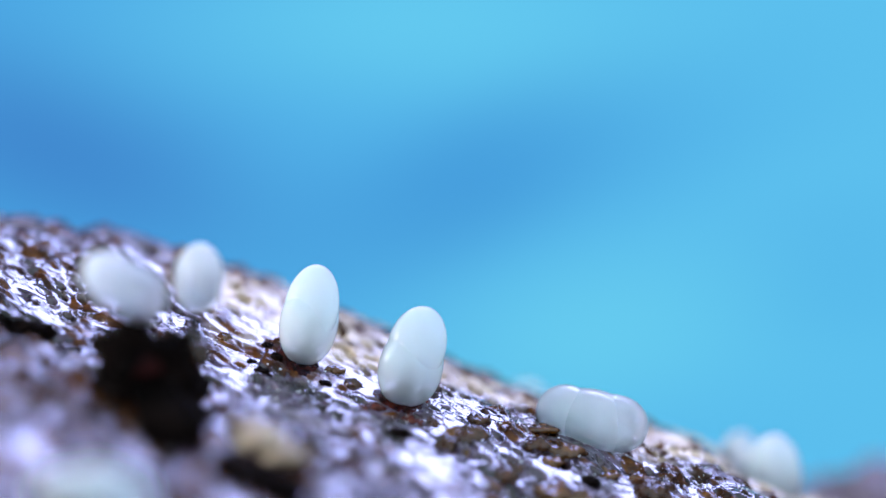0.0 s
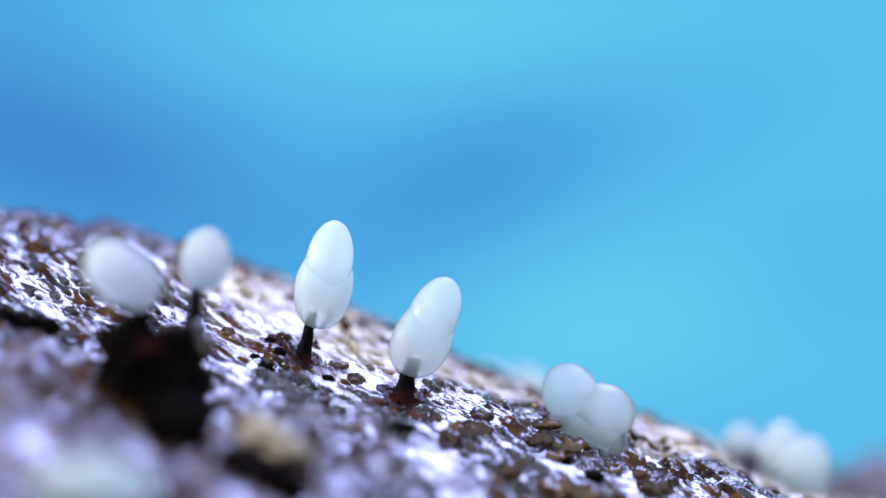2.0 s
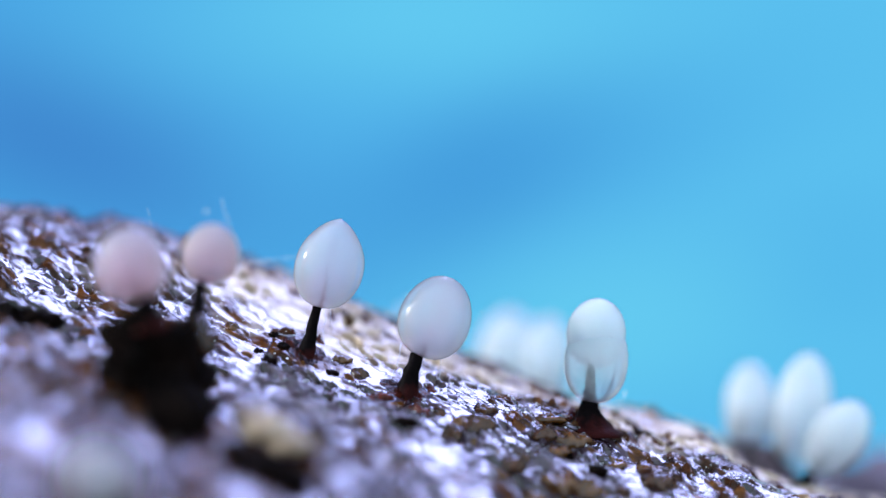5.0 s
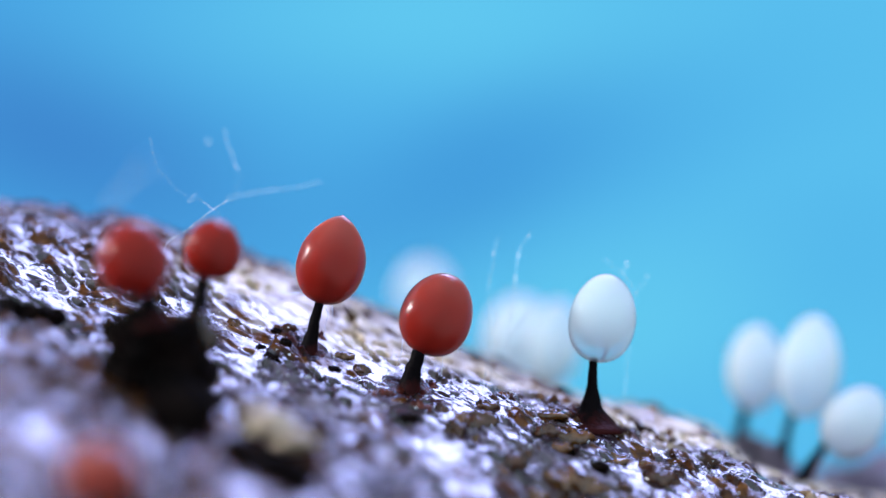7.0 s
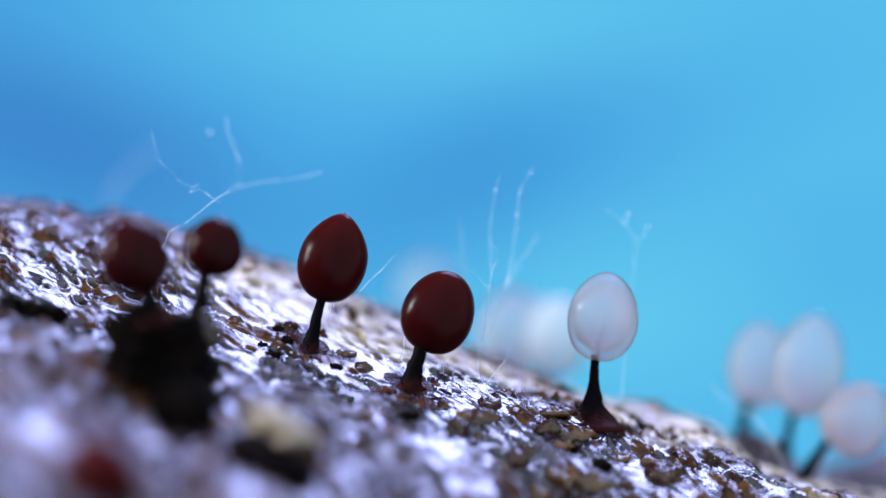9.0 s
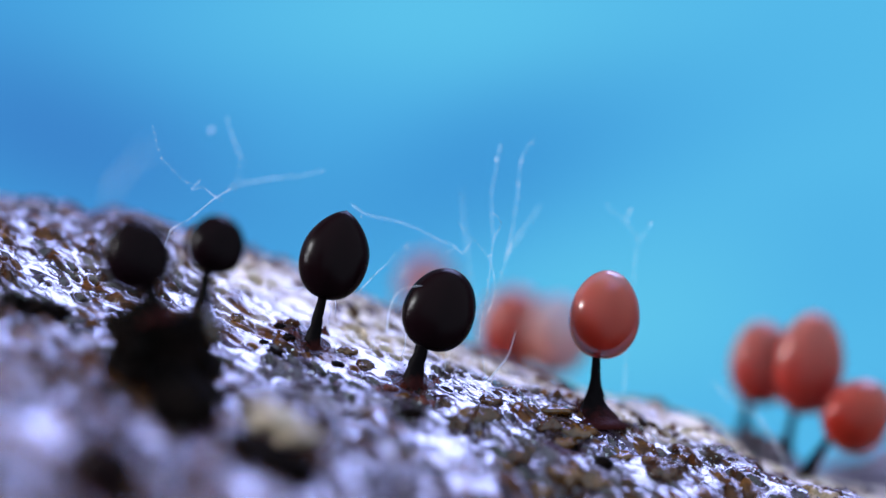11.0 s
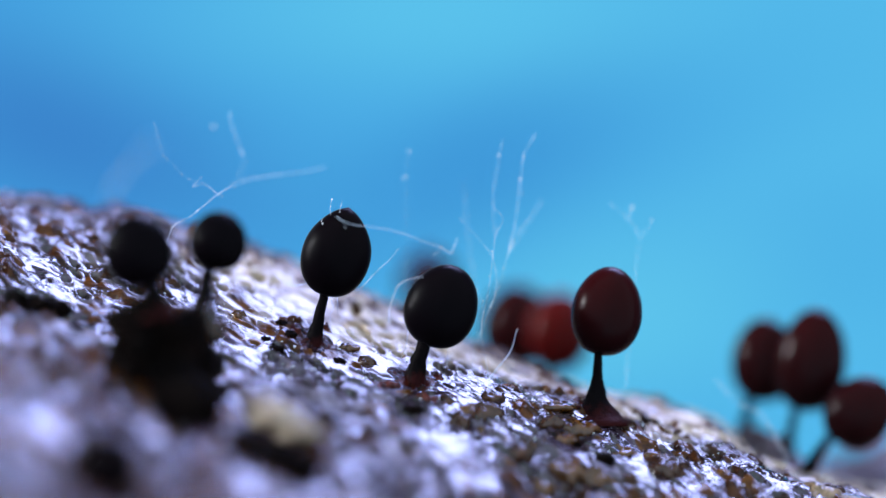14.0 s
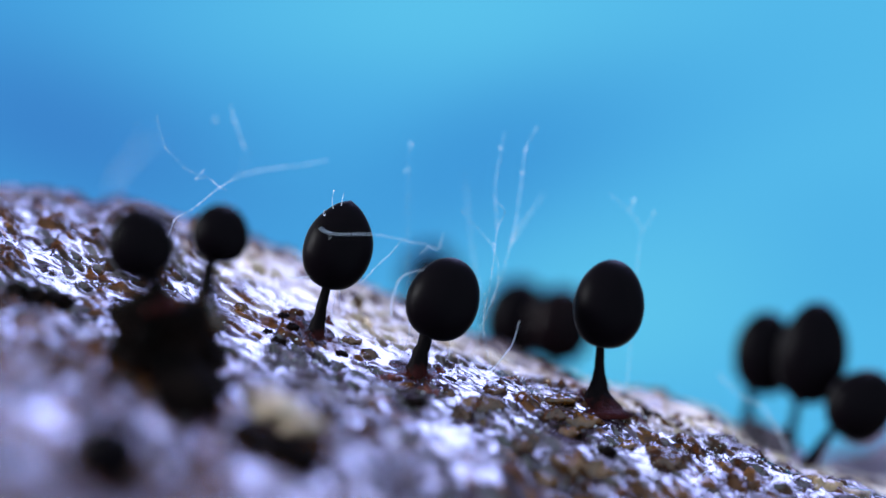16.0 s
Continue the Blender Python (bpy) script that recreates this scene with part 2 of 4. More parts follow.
OCHRE = crumbly("ochre_wood", (0.008, 0.003, 0.001), (0.14, 0.048, 0.006), 0.12, shine=0.6, relief=0.00002)
CHIP = crumbly("wet_chip", (0.03, 0.016, 0.010), (0.42, 0.27, 0.15), 0.10, 6000.0, relief=0.00004)
BROWN = crumbly("brown_bark", (0.005, 0.002, 0.0015), (0.070, 0.021, 0.005), 0.16, shine=0.5, relief=0.00003)
RED = crumbly("red_crust", (0.008, 0.002, 0.002), (0.11, 0.015, 0.007), 0.22, 7000.0, shine=0.25, relief=0.00003)


# ---- the log ----
def fade(a, b, x):
    s = np.clip((x - a) / (b - a), 0, 1)
    return s * s * (3 - 2 * s)


def lattice(ix, iy, seed):
    h = np.sin(ix * 127.1 + iy * 311.7 + seed * 74.7) * 43758.5453
    return h - np.floor(h)


def value_noise(x, y, seed):
    ix, iy = np.floor(x), np.floor(y)
    fx, fy = fade(0, 1, x - ix), fade(0, 1, y - iy)
    a, b = lattice(ix, iy, seed), lattice(ix + 1, iy, seed)
    c, d = lattice(ix, iy + 1, seed), lattice(ix + 1, iy + 1, seed)
    return (a + (b - a) * fx) * (1 - fy) + (c + (d - c) * fx) * fy - 0.5


def cells(x, y, seed):
    """Distances to the nearest and second nearest of scattered points, and the nearest one's own number."""
    ix, iy = np.floor(x), np.floor(y)
    f1, f2, own = np.full_like(x, 9.0), np.full_like(x, 9.0), np.zeros_like(x)
    for i in (-1, 0, 1):
        for j in (-1, 0, 1):
            px, py = ix + i, iy + j
            d = np.hypot(px + lattice(px, py, seed) - x, py + lattice(px, py, seed + 5) - y)
            near = d < f1
            f2 = np.where(near, f1, np.minimum(f2, d))
            own = np.where(near, lattice(px, py, seed + 9), own)
            f1 = np.where(near, d, f1)
    return f1, f2, own


RIDGE_X = (-7, -5, -4, -2, -0.5, 0.6, 1.6, 2.5, 3.1, 3.6, 8)
RIDGE_Z = (0.53, 0.61, 0.74, 0.80, 0.62, 0.40, 0.34, 0.38, 0.40, 0.12, 0.10)


def slope(x, y):
    """The log's plain shape: it falls to one side and bends over a ridge."""
    r = np.interp(x, RIDGE_X, RIDGE_Z)
    s = 2 * r / 2.4
    back = np.where(y < 2.4, r - r * (1 - y / 2.4) ** 2, r - 0.13 * (y - 2.4) ** 2)
    steep = 0.29 + 0.31 * fade(-1.0, 0.6, x) + 0.28 * fade(-0.2, 1.6, x)
    bend = 0.55 + 0.65 * fade(-1.0, 0.9, x) - 0.5 * fade(0.3, 1.6, x)
    front = steep * y - (s - steep) * bend * (1 - np.exp(np.minimum(y, 0) / bend))
    return -0.29 * x - 1.596 + np.where(y < 0, front, back)


HOLLOWS = [((-2.595, -4.64), 0.3, 0.35, -0.14), ((-1.167, -3.594), 0.3, 0.3, -0.1), ((-4.227, -3.716), 0.5, 0.3, -0.1), ((-4.7, 2.3), 0.35, 0.8, -0.1),
           ((-3.75, 2.3), 0.4, 0.8, -0.14), ((-4.2, 2.3), 0.25, 0.8, 0.07), ((-4.571, -1.07), 0.55, 0.25, 0.3), ((-1.824, -3.734), 0.36, 0.35, 0.28),
           ((1.43, -0.504), 0.1, 0.1, 0.14), ((2.332, -0.048), 0.3, 0.16, 0.16), ((0.289, -0.848), 0.25, 0.14, 0.1), ((-0.52, -1.893), 0.35, 0.2, 0.12),
           ((0.911, -1.311), 0.5, 0.2, 0.12), ((-2.9, -3.3), 0.45, 0.5, 0.3)]


# where the fruiting bodies stand
SEATS = [(-1.524, 0.00, -1.154), (-0.395, -0.14, -1.553), (1.685, 0.30, -1.942), (-3.476, -6.20, -2.583), (-0.274, 6.50, -1.399), (0.761, 4.80, -1.880), (1.187, 4.40, -1.869), (3.490, 3.20, -2.405), (3.936, 2.70, -2.706), (4.104, 2.20, -2.752)]


def swell(x, y):
    return slope(x, y) + 0.09 * value_noise(x * 0.9 + 3, y * 0.9, 1) + 0.06 * value_noise(x * 2.1, y * 2.1, 2) + 0.34 * fade(-0.9, -2.2, y) * value_noise(x * 1.9 + 5, y * 1.9, 13)


def height(x, y):
    z = swell(x, y)
    for sx, sy, sz in SEATS:
        z = z + (sz - float(swell(np.array([sx]), np.array([sy]))[0])) * np.exp(-((x - sx) ** 2 + (y - sy) ** 2) / 0.16)
    z = z + 0.05 * fade(1.6, 0.8, y) * value_noise(x * 2.4 + 9, y * 2.4, 17)
    rugged = (0.085 + 0.03 * fade(-1.0, -2.5, y)) * value_noise(x * 4.1, y * 4.1, 3)
    for (hx, hy), wx, wy, deep in HOLLOWS:
        z = z - deep * np.exp(-((x - hx) / wx) ** 2 - ((y - hy) / wy) ** 2)
    # the film of slime: slow folds with soft ripples
    u, w = x + 0.25 * y, y + 0.2 * x
    bend = value_noise(u * 2.3, w * 2.3, 4)
    twist = value_noise(u * 4.7 + 3, w * 4.7, 14)
    ripple = 1 - np.sqrt((2 * value_noise(u * 2.2 + bend, w * 3.6 + bend, 8)) ** 2 + 0.01)
    film = z + 0.3 * rugged + 0.040 * ripple + 0.026 * value_noise(u * 5 + 2 * bend, w * 6.5 + twist, 9) + 0.014 * value_noise(u * 10 + 2 * bend, w * 12 + 2 * twist, 10) + 0.005 * value_noise(u * 19 + 3 * twist, w * 23 + bend, 12)
    # rounded lumps of bark that stick out of it, in patches
    patchy = fade(-0.12, 0.16, value_noise(x * 1.2 + 7, y * 1.2, 31) + 0.16 * fade(0.5, 1.6, x) * fade(1.4, 0.4, y) + 0.12 * fade(-2.4, -3.4, x) + 0.22 * np.exp(-((x + 2.3) / 0.7) ** 2 - ((y + 0.1) / 0.6) ** 2) + 0.25 * np.exp(-((x + 1.5) / 0.35) ** 2 - (y / 0.3) ** 2) + 0.25 * np.exp(-((x + 0.35) / 0.35) ** 2 - ((y + 0.2) / 0.3) ** 2))
    f1, f2, own = cells(u * 2.4 + bend, w * 2.4 + 0.8 * bend, 11)
    g1, _, gown = cells(u * 5.0 + 1.5 * bend, w * 5.0 + twist, 23)
    lump = z + rugged - 0.014 + 0.028 * fade(-0.9, -2.4, y) * fade(-1.0, -2.4, x) + 0.034 * np.exp(-((x + 2.2) / 0.7) ** 2 - ((y + 0.1) / 0.6) ** 2) + 0.006 * fade(-2.4, -3.4, x) - 0.004 * fade(0.8, 2.2, x)
    lump = lump + 0.095 * own * fade(0.66, 0.05, f1) * (own > 0.45) * (0.35 + 0.65 * patchy) + 0.070 * np.clip(1 - (g1 / 0.58) ** 2, 0, 1) * (gown > 0.48) * (0.15 + 0.85 * patchy)
    h1, _, hown = cells(u * 9.5 + 2 * bend, w * 9.5 + twist, 29)
    lump = lump + 0.030 * np.clip(1 - (h1 / 0.58) ** 2, 0, 1) * (hown > 0.40) * (0.25 + 0.75 * patchy)
    lump = lump + 0.009 * value_noise(x * 12, y * 12, 6) + 0.004 * value_noise(x * 29, y * 29, 7)
    # small open pores with a raised rim, and the seams of a dried foam
    p1, _, pown = cells(u * 5.2 + bend, w * 5.2 + bend, 41)
    open_pore = (pown > 0.25) * fade(-0.30, 0.05, value_noise(x * 1.3 + 4, y * 1.3, 37))
    pit = fade(0.42, 0.12, p1) * open_pore
    q1, q2, _ = cells(u * 8.5 + 2 * bend, w * 8.5 + bend, 61)
    film = film + 0.030 * np.exp(-((p1 - 0.43) / 0.11) ** 2) * open_pore + 0.009 * fade(0.34, 0.0, q2 - q1) * fade(-0.1, 0.25, value_noise(x * 1.6 + 2, y * 1.6, 33))
    over = lump - film
    soft = 0.036
    top = film + 0.5 * (over + np.sqrt(over * over + soft * soft))
    dull = 0.9 * fade(-2.2, -3.2, x) * fade(-0.4, 0.8, y) + fade(-0.8, -2.0, y) * np.clip(0.40 + 1.5 * value_noise(x * 1.3, y * 1.3, 71) + 0.25 * fade(-1.5, -3.0, x), 0, 1)
    return top - 0.11 * pit, np.clip(0.5 - over / 0.03 - 1.3 * pit, 0, 1), dull, fade(0.0, 1.0, y + 0.9 * value_noise(x * 1.7, y * 1.7, 51)) * fade(-3.4, -2.2, x)


def steps(stops):
    """Coordinates with a step of their own for each stretch."""
    made = [stops[0][0]]
    for (a, d), (b, _) in zip(stops, stops[1:]):
        n = max(1, round((b - a) / d))
        made += [a + (b - a) * (i + 1) / n for i in range(n)]
    return np.array(made)


def shaded(me, smooth=True):
    me.polygons.foreach_set("use_smooth", [smooth] * len(me.polygons))
    return me


def build_log():
    xs = steps([(-40, 2.0), (-8, 0.10), (-5.6, 0.015), (5.6, 0.10), (8, 2.0), (40, 1)])
    ys = steps([(-16, 0.5), (-8, 0.06), (-3, 0.030), (-1.6, 0.014), (2.0, 0.05), (6, 0.4), (16, 1)])
    nx, ny = len(xs), len(ys)
    gx, gy = np.meshgrid(xs, ys)
    gx, gy = gx.ravel(), gy.ravel()
    gz, film, dull, dry = height(gx, gy)
    # the far sides bend down into a half-round log on a flat underside
    gz = np.maximum(gz, -14.0 - 0.29 * gx)
    co = np.stack([gx, gy, gz], 1)
    i = (np.arange(ny - 1)[:, None] * nx + np.arange(nx - 1)[None]).ravel()
    faces = np.stack([i, i + 1, i + nx + 1, i + nx], 1)
    rim = list(range(nx)) + [k * nx + nx - 1 for k in range(1, ny)] + [(ny - 1) * nx + k for k in range(nx - 2, -1, -1)] + [k * nx for k in range(ny - 2, 0, -1)]
    low = co[rim].copy()
    low[:, 2] = -15.0 - 0.29 * low[:, 0]
    n0, n = len(co), len(rim)
    skirt = [(rim[k], n0 + k, n0 + (k + 1) % n, rim[(k + 1) % n]) for k in range(n)]
    me = bpy.data.meshes.new("log")
    me.from_pydata(np.concatenate([co, low]) * MM, [], faces.tolist() + skirt + [tuple(range(n0 + n - 1, n0 - 1, -1))])
    shaded(me)
    wet = me.attributes.new("film", "FLOAT", "POINT")
    wet.data.foreach_set("value", np.concatenate([film, np.ones(n)]))
    wet = me.attributes.new("dull", "FLOAT", "POINT")
    wet.data.foreach_set("value", np.concatenate([dull, np.ones(n)]))
    wet = me.attributes.new("dry", "FLOAT", "POINT")
    wet.data.foreach_set("value", np.concatenate([dry, np.ones(n)]))
    me.materials.append(BARK)
    return tagged(new("log", me), "wet pitted brown bark of a rotting log", "log", kind="structure")


def part(name, bm, mat, parent, label=""):
    me = bpy.data.meshes.new(name)
    bm.to_mesh(me)
    bm.free()
    shaded(me)
    me.materials.append(mat)
    ob = new(name, me)
    ob.parent = parent
    return tagged(ob, label)


def lathe(long, wide, blunt=0.86, tip=0.0, rings=28, sides=32, wobble=0.012, seed=0, flat=1.0):
    """A rounded body about z, its middle at the origin: wide below the middle, with a pointed top where tip is above 0; flat: its depth over its width."""
    bm = bmesh.new()
    rows = []
    for i in range(1, rings):
        a = math.pi * i / rings
        s = (1 - math.cos(a)) / 2
        w = s ** blunt
        r = math.sqrt(max(0.0, 1 - (2 * w - 1) ** 2)) * wide / 2
        if tip:
            r *= 1 - tip * max(0.0, (s - 0.55) / 0.45) ** 2
        z = (s - 0.5) * long + (0.014 * math.exp(-(r / 0.03) ** 2) if tip > 0.2 and s > 0.5 else 0.0)
        ring = []
        for k in range(sides):
            b = 2 * math.pi * k / sides
            q = r * (1 + wobble * math.sin(2 * b + seed) * math.sin(3 * s + seed) + wobble * 0.7 * math.sin(3 * b - seed * 2 + 5 * s))
            ring.append(bm.verts.new((q * math.cos(b) * MM, flat * q * math.sin(b) * MM, z * MM)))
        rows.append(ring)
    for lo, hi in zip(rows, rows[1:]):
        for k in range(sides):
            bm.faces.new((lo[k], lo[(k + 1) % sides], hi[(k + 1) % sides], hi[k]))
    for ring, z, up in ((rows[0], -0.5, False), (rows[-1], 0.5, True)):
        v = bm.verts.new((0, 0, (z * long + (0.017 if up and tip > 0.2 else 0.0)) * MM))
        for k in range(sides):
            a, b = ring[k], ring[(k + 1) % sides]
            bm.faces.new((a, b, v) if up else (b, a, v))
    return bm


def tube(points, radii, sides=12, grain=0.0, seed=0):
    """A tapered tube through points, closed at both ends."""
    bm = bmesh.new()
    rows = []
    rnd = random.Random(seed)
    pts = [Vector(p) for p in points]
    side = Vector((0, 1, 0))
    for i, (p, r) in enumerate(zip(pts, radii)):
        d = (pts[min(i + 1, len(pts) - 1)] - pts[max(i - 1, 0)]).normalized()
        u = d.cross(side)
        u = u.normalized() if u.length > 1e-4 else Vector((1, 0, 0))
        w = u.cross(d)
        rows.append([bm.verts.new((p + (u * math.cos(2 * math.pi * k / sides) + w * math.sin(2 * math.pi * k / sides)) * r * (1 + grain * (rnd.random() - 0.5))) * MM)
                     for k in range(sides)])
    for lo, hi in zip(rows, rows[1:]):
        for k in range(sides):
            bm.faces.new((lo[k], lo[(k + 1) % sides], hi[(k + 1) % sides], hi[k]))
    bm.faces.new(rows[0][::-1])
    bm.faces.new(rows[-1])
    bmesh.ops.recalc_face_normals(bm, faces=bm.faces)
    return bm


def stalk_mesh(top, wide, foot, seed):
    """A grooved stalk from the ground to top (an offset in mm), with a flared foot."""
    dx, dz = top
    n = 14
    pts, radii = [], []
    for i in range(n + 1):
        s = i / n
        pts.append((dx * (0.75 * s + 0.25 * s * s), 0.02 * math.sin(3 * s + seed), -0.10 + (dz + 0.16) * s))
        radii.append(wide / 2 * (1.05 - 0.2 * s) + (foot - wide) / 2 * math.exp(-s * dz / 0.13 * 0.9) * 1.2)
    return tube(pts, radii, 16, 0.24, seed)


def crust_mesh(x, y, z, wide, seed, rings=14, sides=40):
    """An uneven crust that lies on the bark round a foot."""
    bm = bmesh.new()
    rnd = random.Random(seed)
    shape = [rnd.uniform(0.6, 1.0) for _ in range(9)]
    at = [(0.0, 0.0, 0.0)]
    for i in range(1, rings + 1):
        for k in range(sides):
            a = 2 * math.pi * k / sides
            s = 9 * k / sides
            edge = shape[int(s) % 9] + (shape[(int(s) + 1) % 9] - shape[int(s) % 9]) * (s % 1)
            r = wide / 2 * edge * i / rings
            at.append((r * math.cos(a), r * math.sin(a) * 0.8, i / rings))
    at = np.array(at)
    zs = height(at[:, 0] + x, at[:, 1] + y)[0] + 0.040 * (1 - at[:, 2] ** 2) - 0.006 + 0.016 * value_noise(at[:, 0] * 22 + seed, at[:, 1] * 22, 3)
    v = [bm.verts.new((p[0] * MM, p[1] * MM, (h - z) * MM)) for p, h in zip(at, zs)]
    for k in range(sides):
        bm.faces.new((v[0], v[1 + k], v[1 + (k + 1) % sides]))
        for i in range(rings - 1):
            a, c = 1 + i * sides, 1 + (i + 1) * sides
            bm.faces.new((v[a + k], v[c + k], v[c + (k + 1) % sides], v[a + (k + 1) % sides]))
    bmesh.ops.solidify(bm, geom=bm.faces[:], thickness=0.03 * MM)
    bmesh.ops.recalc_face_normals(bm, faces=bm.faces)
    return bm


# ---- the fruiting bodies ----
def fruiting_body(base, depth, skin, label, stalk_top, stalk_wide, foot, cap, lobe=None, crown=None, crust=0.0, seed=0, flat=1.0, group="fruiting bodies on the log"):
    """base: x and z of the foot; stalk_top: x and z of the stalk's upper end; cap: length, width, tip; lobe, crown: length, width and depth over width of the softer masses;
    flat: the cap's depth over its width."""
    x, z = base
    root = new("fruiting_body")
    root.location = (x * MM, depth * MM, z * MM)
    tagged(root, label, "slime mould", group)
    made = {"root": root, "base": (x, z)}
    made["stalk"] = part("stalk", stalk_mesh((stalk_top[0] - x, stalk_top[1] - z), stalk_wide, foot, seed), STALK, root, "thin blackish stalk")
    if crust:
        made["crust"] = part("crust", crust_mesh(x, depth, z, crust, seed), RED, root, "dark red crust round the foot")
    made["cap"] = part("cap", lathe(cap[0], cap[1], 0.9, cap[2], seed=seed, flat=flat), skin, root, "glossy egg-shaped spore cap")
    # the stalk's thread-like end inside the cap, a little before its middle
    line = [-0.48 + (0.80 if cap[2] > 0.2 else 0.55) * k / 11 for k in range(12)]
    core = tube([(0.012 * math.sin(5 * k / 11 + seed), -0.30 * flat * cap[1] * math.sqrt(1 - 4 * s * s), s * cap[0]) for k, s in enumerate(line)], [0.020 - 0.0014 * k for k in range(12)], 8)
    part("core", core, CORE, made["cap"], "dark thread-like core")
    for name, size in (("lobe", lobe), ("crown", crown)):
        if size:
            made[name] = part(name, lathe(size[0], size[1], 0.97, seed=seed + 1, flat=size[2]), skin, root)
    return made


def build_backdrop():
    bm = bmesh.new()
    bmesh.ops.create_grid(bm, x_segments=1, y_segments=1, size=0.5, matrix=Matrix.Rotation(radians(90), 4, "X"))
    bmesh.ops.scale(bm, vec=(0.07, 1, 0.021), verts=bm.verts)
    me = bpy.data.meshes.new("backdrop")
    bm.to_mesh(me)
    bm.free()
    me.materials.append(glowing_blue())
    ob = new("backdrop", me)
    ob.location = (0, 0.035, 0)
    tagged(ob, "softly blurred, self-glowing blue backdrop with darker bands", "backdrop", kind="structure")


def lump_mesh(blobs, rough, seed, level=4):
    """One crumbly mass with the joint outline of round blobs: (middle, radii) in mm, seen from the first one's middle."""
    bm = bmesh.new()
    bmesh.ops.create_icosphere(bm, subdivisions=level, radius=1.0)
    size = min(1.0, 3 * min(blobs[0][1]))
    for v in bm.verts:
        d, reach = v.co.normalized(), 0.0
        for at, r in blobs:
            e, c = Vector([d[k] / r[k] for k in range(3)]), Vector([at[k] / r[k] for k in range(3)])
            half, rest = e.dot(c), c.dot(c) - 1
            inside = half * half - e.dot(e) * rest
            if inside >= 0:
                reach = max(reach, (half + math.sqrt(inside)) / e.dot(e))
        p = d * reach * max(4.0, 1.1 / min(blobs[0][1])) + Vector((seed * 7.1, seed, 0))
        reach += size * rough * (noise.fractal(p, 0.8, 2.1, 5) + 0.5 * abs(noise.noise(p * 3.0)))
        v.co = d * reach * MM
    return bm


def lump(name, blobs, mat, label, category, rough=0.14, seed=0, level=4, group=""):
    middle = Vector(blobs[0][0])
    bm = lump_mesh([(Vector(a) - middle, r) for a, r in blobs], rough, seed, level)
    me = bpy.data.meshes.new(name)
    bm.normal_update()
    bm.to_mesh(me)
    bm.free()
    shaded(me)
    me.materials.append(mat)
    ob = new(name, me)
    ob.location = middle * MM
    return tagged(ob, label, category, group)


def crumb(at, wide, high, mat, label, seed):
    """A crumb of wood half sunk into the film at x, y."""
    x, y = at
    z = float(height(np.array([x]), np.array([y]))[0][0])
    lump("bark_crumb", [((x, y, z - 0.64 * high), (wide / 2, wide / 2.4, high))], mat, label, "bark crumb", 0.17, seed, 4, "crumbs of bark in the slime")


build_log()
build_backdrop()
rotten = lump("bark_lump", [((-3.147, -2.300, -1.254), (0.40, 0.38, 0.46)), ((-2.858, -1.900, -1.231), (0.32, 0.34, 0.42)), ((-2.975, -2.300, -1.580), (0.36, 0.34, 0.28)), ((-2.980, -2.200, -1.040), (0.30, 0.30, 0.24)), ((-2.780, -2.750, -1.780), (0.46, 0.30, 0.30))],
              ROT_AND_HOLLOW, "crumbly black lump of rotten bark", "bark lump", 0.27, 1)
for n, (at, size) in enumerate([((-2.720, -1.800, -0.923), (0.19, 0.20, 0.21)), ((-3.272, -2.500, -0.962), (0.27, 0.28, 0.28)), ((-2.664, -2.100, -1.622), (0.18, 0.20, 0.14)), ((-3.425, -2.500, -1.464), (0.16, 0.20, 0.16))]):
    knob = lump_mesh([(Vector((0, 0, 0)), size)], 0.30, 41 + n, 4)
    bmesh.ops.translate(knob, vec=Vector(at) * MM - rotten.location, verts=knob.verts)
    part("knob", knob, ROT_AND_HOLLOW if n else BROWN, rotten, "brown knob of rotten bark" if n == 0 else "")
# the dark of the next two hollows is put in as black lumps
lump("bark_lump", [((-1.933, -3.734, -2.323), (0.30, 0.4, 0.20)), ((-1.614, -3.748, -2.382), (0.24, 0.35, 0.18)), ((-2.157, -3.660, -2.157), (0.16, 0.3, 0.14))], ROT_AND_HOLLOW, "black lump that darkens a hollow of wet bark", "bark lump", 0.16, 2)
lump("bark_lump", [((-4.668, -1.022, -0.759), (0.42, 0.25, 0.14)), ((-4.390, -0.966, -0.785), (0.22, 0.2, 0.10))], ROT_AND_HOLLOW, "black patch that darkens a hollow of the bark", "bark lump", 0.34, 3)
lump("wood_chip", [((-1.864, -2.858, -1.890), (0.30, 0.30, 0.13)), ((-2.030, -2.590, -1.740), (0.22, 0.25, 0.11)), ((-1.600, -3.096, -2.040), (0.26, 0.26, 0.12))], TAN, "pale tan chip of wood in the bark", "wood chip", 0.20, 4)
lump("bark_lump", [((-4.328, -3.134, -1.425), (0.50, 0.25, 0.14)), ((-3.792, -2.994, -1.562), (0.46, 0.25, 0.15)), ((-3.370, -2.382, -1.528), (0.28, 0.25, 0.12))], BROWN, "dark brown band of rotten bark in the slime", "bark lump", 0.20, 31)
lump("bark_lump", [((3.171, 1.200, -2.411), (0.20, 0.22, 0.12)), ((3.450, 1.200, -2.567), (0.20, 0.24, 0.13))], OCHRE, "ochre lump of bark below the cluster", "bark lump", 0.20, 32)
lump("wood_chip", [((4.113, -0.100, -2.878), (0.36, 0.25, 0.14)), ((4.495, -0.100, -2.955), (0.3, 0.25, 0.12))], CHIP, "tan edge of wet wood", "wood chip", 0.16, 33)
